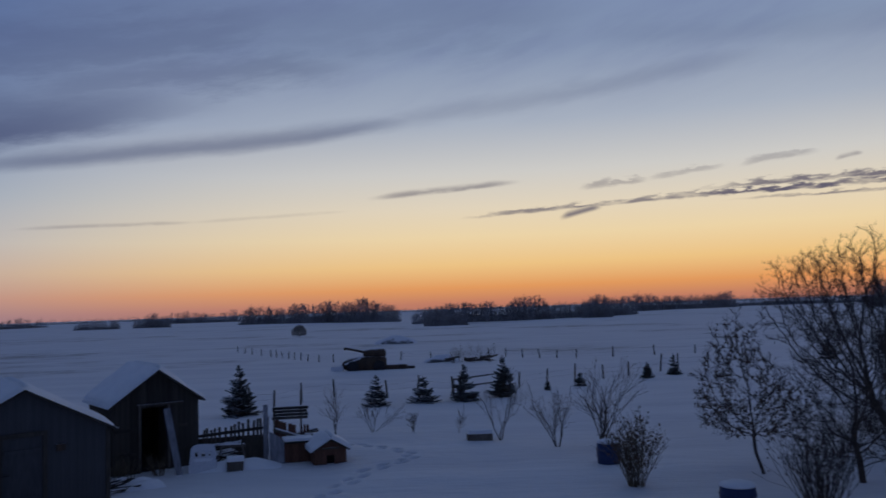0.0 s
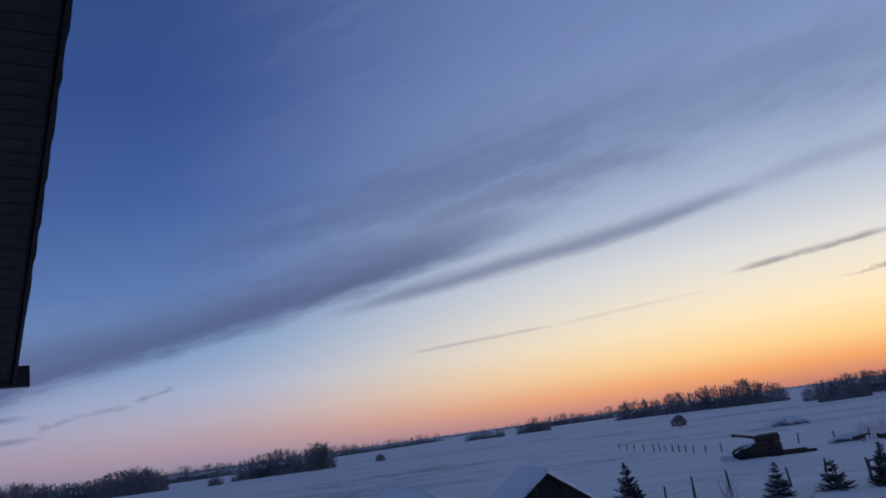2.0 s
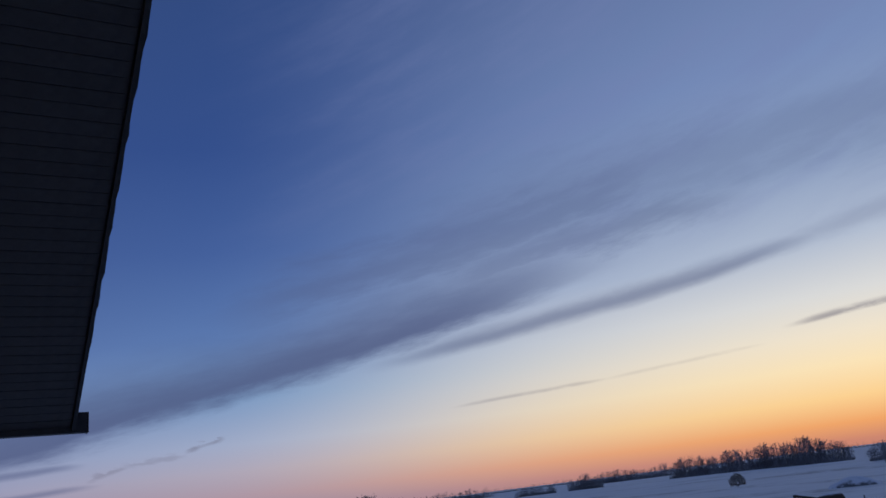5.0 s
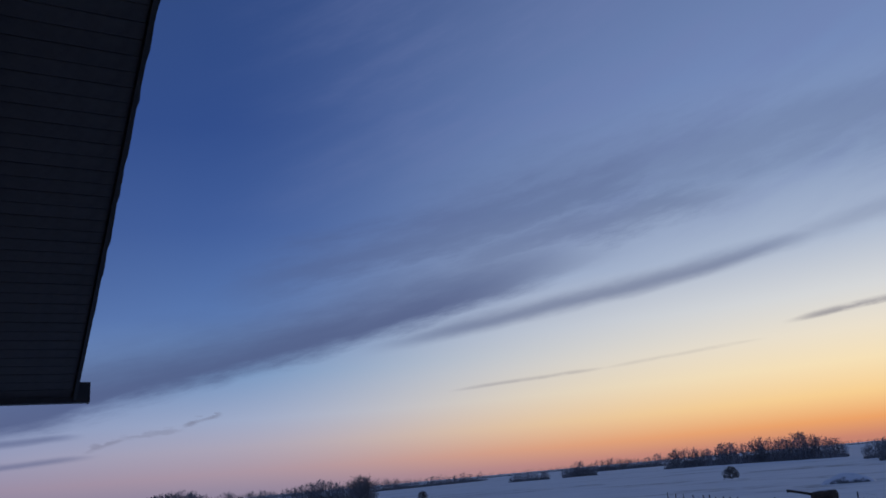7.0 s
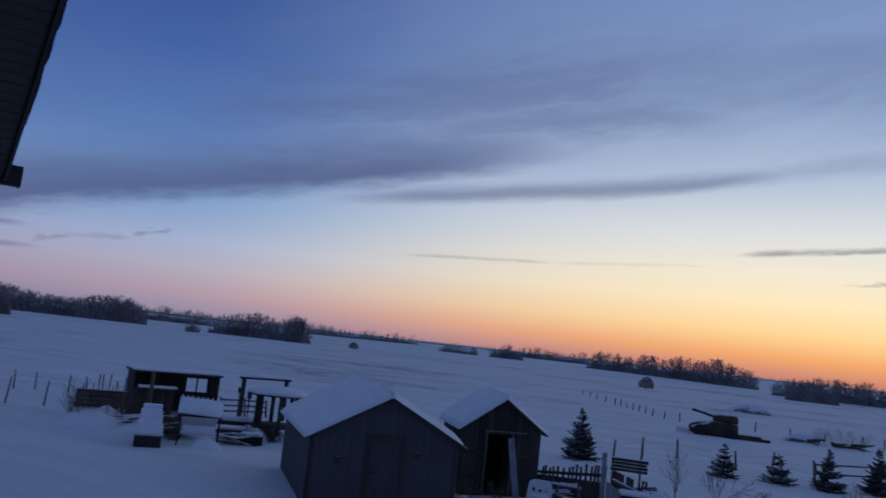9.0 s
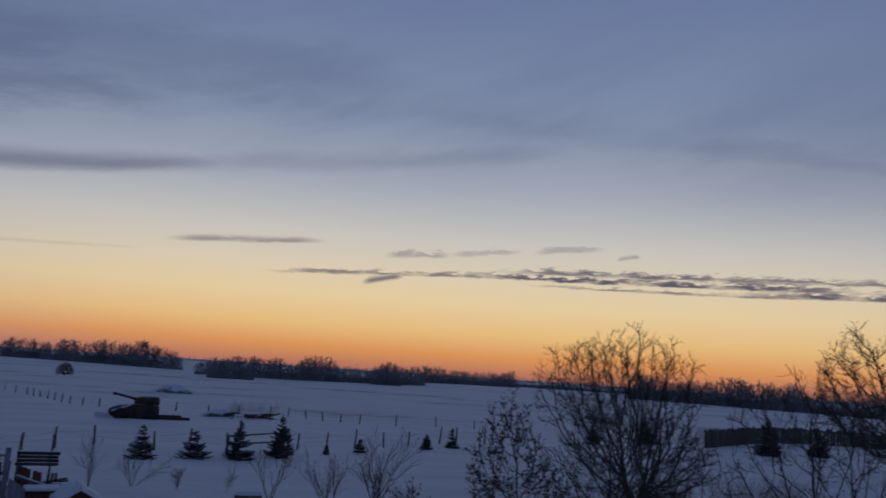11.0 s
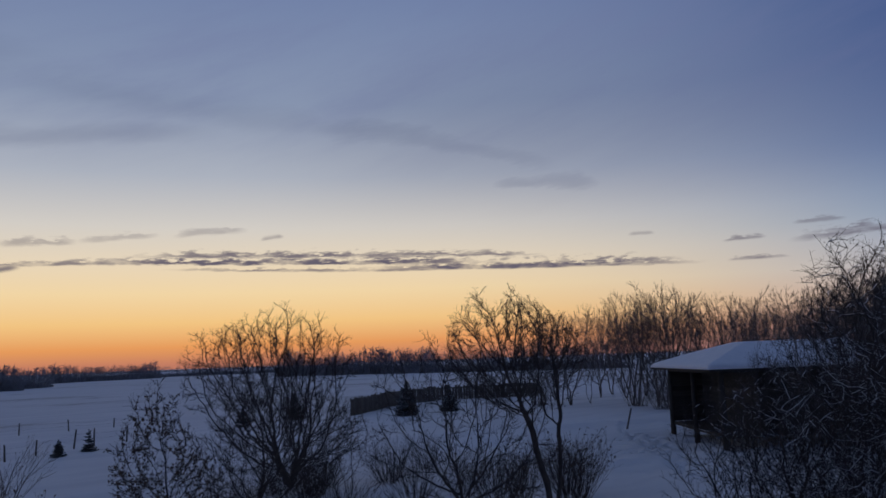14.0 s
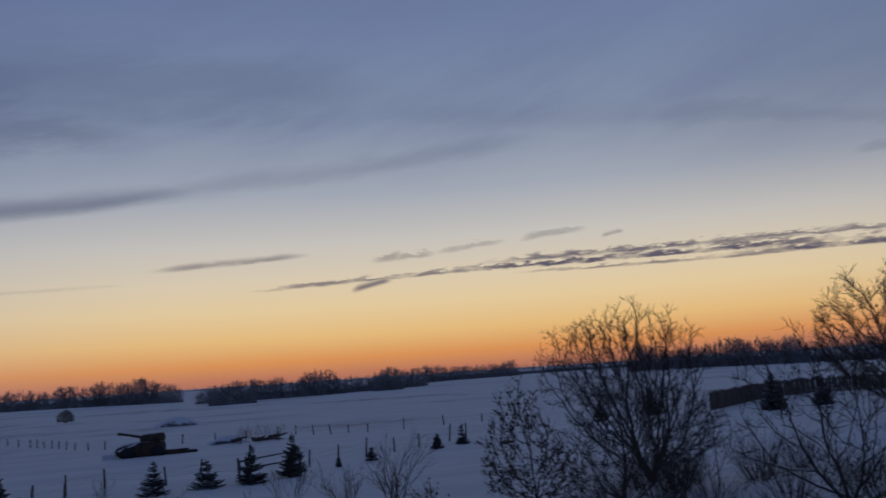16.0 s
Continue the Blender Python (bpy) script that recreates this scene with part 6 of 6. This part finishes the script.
solid("bed_snow", -20.0, 25.2, 42, boxes((0, 0, 0.44, 1.5, 0.72, 0.12), bevel=0.05), SNOW, "snow filling the garden bed", "snow")
solid("old_tyre_stack", -22.9, 25.0, 0, boxes((0, 0, 0.14, 0.62, 0.62, 0.26), (0.03, 0, 0.4, 0.6, 0.6, 0.24), bevel=0.11), TRIM, "two dark tyres stacked in the snow", "tyres")
for i, (x, y, h) in enumerate(((-21.9, 24.2, 0.8), (-24.2, 23.3, 1.2), (-21.0, 23.6, 0.7), (-19.2, 25.4, 0.7), (-18.6, 26.4, 0.8), (-25.2, 25.4, 1.3))):
    wood, twigs, leaves = shrub_shape(120 + i, h, 1.0, 34, 1.0)
    t = thing("dead_weeds", x, y, 0, "clump of frosted dead weeds in the play yard", "weeds", "weeds in the play yard")
    twigs.part("stalk_cluster", BARK, t)
    wood.part("stem_cluster", BARK, t)
    leaves.part("foliage", DRYLEAF, t)
stick = Geo()
stick.tube([Vector((0, 0, -0.1)), Vector((-0.9, -0.5, 0.95))], [0.03, 0.02], 5)
ob = new("leaning_pole", stick.mesh("leaning_pole", OLDWOOD))
ob.matrix_basis = pose(-28.3, 26.4, rise(-28.3, 26.4))
tagged(ob, "thin pole leaning over the snow", "pole")


# ---------------------------------------------------------------- out on the field
def old_machine():
    """A derelict combine: rounded hull sunk in snow, a drum on top and an unloading pipe that points up and away."""
    t = thing("old_combine", -5.9, 62.0, 4, "derelict dark farm combine with a raised spout, half snowed in", "farm machine")
    g = Geo()
    g.tube([Vector((x, 0, 0.42)) for x in (-1.95, -1.8, -1.2, 0.2, 1.2, 1.45)], [0.1, 0.3, 0.55, 0.72, 0.7, 0.4], 12)
    g.part("hull", RUST, t)
    g = Geo()
    g.tube([Vector((x, 0, 1.22)) for x in (-0.3, -0.15, 0.25, 0.9, 1.3, 1.42)], [0.14, 0.30, 0.40, 0.43, 0.36, 0.14], 12)
    g.part("drum", RUST, t)
    g = Geo()
    g.tube([Vector((-0.2, -0.05, 1.35)), Vector((-1.0, -0.1, 1.55)), Vector((-1.55, -0.1, 1.68)), Vector((-1.75, -0.1, 1.66))], [0.1, 0.09, 0.1, 0.12], 8)
    g.part("spout", RUST, t, "slanting unloading pipe")
    part("header", boxes((2.1, 0, 0.2, 1.8, 0.9, 0.34), (3.0, 0.1, 0.12, 1.2, 0.6, 0.2), bevel=0.08), RUST, t)
    for x in (-1.1, 0.9):
        g = Geo()
        g.tube([Vector((x, -0.95, 0.3)), Vector((x, -0.7, 0.3))], [0.45, 0.45], 16)
        g.part("wheel", TRIM, t)
    part("front_box", boxes((-2.3, 0, 0.15, 0.9, 1.2, 0.45), bevel=0.05), WHITE, t, "pale box at its front")
    s = part("snow_cover", boxes((-1.2, -0.1, 0.0, 1.3, 0.8, 0.12), bevel=0.05), SNOW, t)
    s.matrix_basis = pose(0, 0, 1.12, 0, -20, 0)


old_machine()
heap("rubble_mound", -6.4, 108, 0, 6.0, 3.0, 1.05, 12, STONE, "snowy rock and brush pile on the field", "pile")
heap("rubble_mound", -0.2, 68.6, 0, 3.4, 1.6, 0.62, 13, STONE, "low snowy pile of field stones", "pile")
r = random.Random(9)
t = thing("log_pile", 2.4, 67.3, 0, "fallen dark logs lying on the snow", "logs")
for i in range(9):
    g = Geo()
    a = Vector((r.uniform(-2.4, 1.4), r.uniform(-0.6, 0.6), r.uniform(0.1, 0.4)))
    b = a + Vector((r.uniform(0.8, 2.0), r.uniform(-0.5, 0.5), r.uniform(-0.25, 0.3)))
    g.tube([a, b], [r.uniform(0.07, 0.12), 0.06], 6)
    g.part("log", BARK, t)
for i in range(5):
    wood, twigs, leaves = shrub_shape(110 + i, 1.5, 1.2, 10, 1.2)
    t = thing("dead_weeds", 0.6 + i * 0.75, 66 + (i % 2), 0, "tall dead weeds sticking through the snow", "weeds", "weeds by the logs")
    twigs.part("stalk_cluster", BRUSH, t)
    wood.part("stem_cluster", BRUSH, t)


# small crusts and clods of broken snow on the trodden ground before the pole shed
g = Geo()
for i in range(150):
    x, y = r.uniform(27, 37), r.uniform(18, 30)
    if x > 32 and y < 24:
        continue
    s = r.uniform(0.06, 0.22)
    base = len(g.v)
    c = Vector((x, y, rise(x, y)))
    for z, k in ((-0.03, 1.0), (0.5, 0.8), (0.75, 0.35)):
        for q in range(7):
            w = q * 0.8976
            g.v.append(c + Vector((math.cos(w) * s * k * r.uniform(0.7, 1.2), math.sin(w) * s * k * 0.7 * r.uniform(0.7, 1.2), z * s * 0.5)))
    for ring in (0, 7):
        for q in range(7):
            g.f.append((base + ring + q, base + ring + (q + 1) % 7, base + ring + 7 + (q + 1) % 7, base + ring + 7 + q))
    g.f.append(tuple(base + 14 + q for q in range(7)))
tagged(new("snow_clods", g.mesh("snow_clods", SNOW)), "scattered clods of broken snow crust", "snow", kind="stuff")
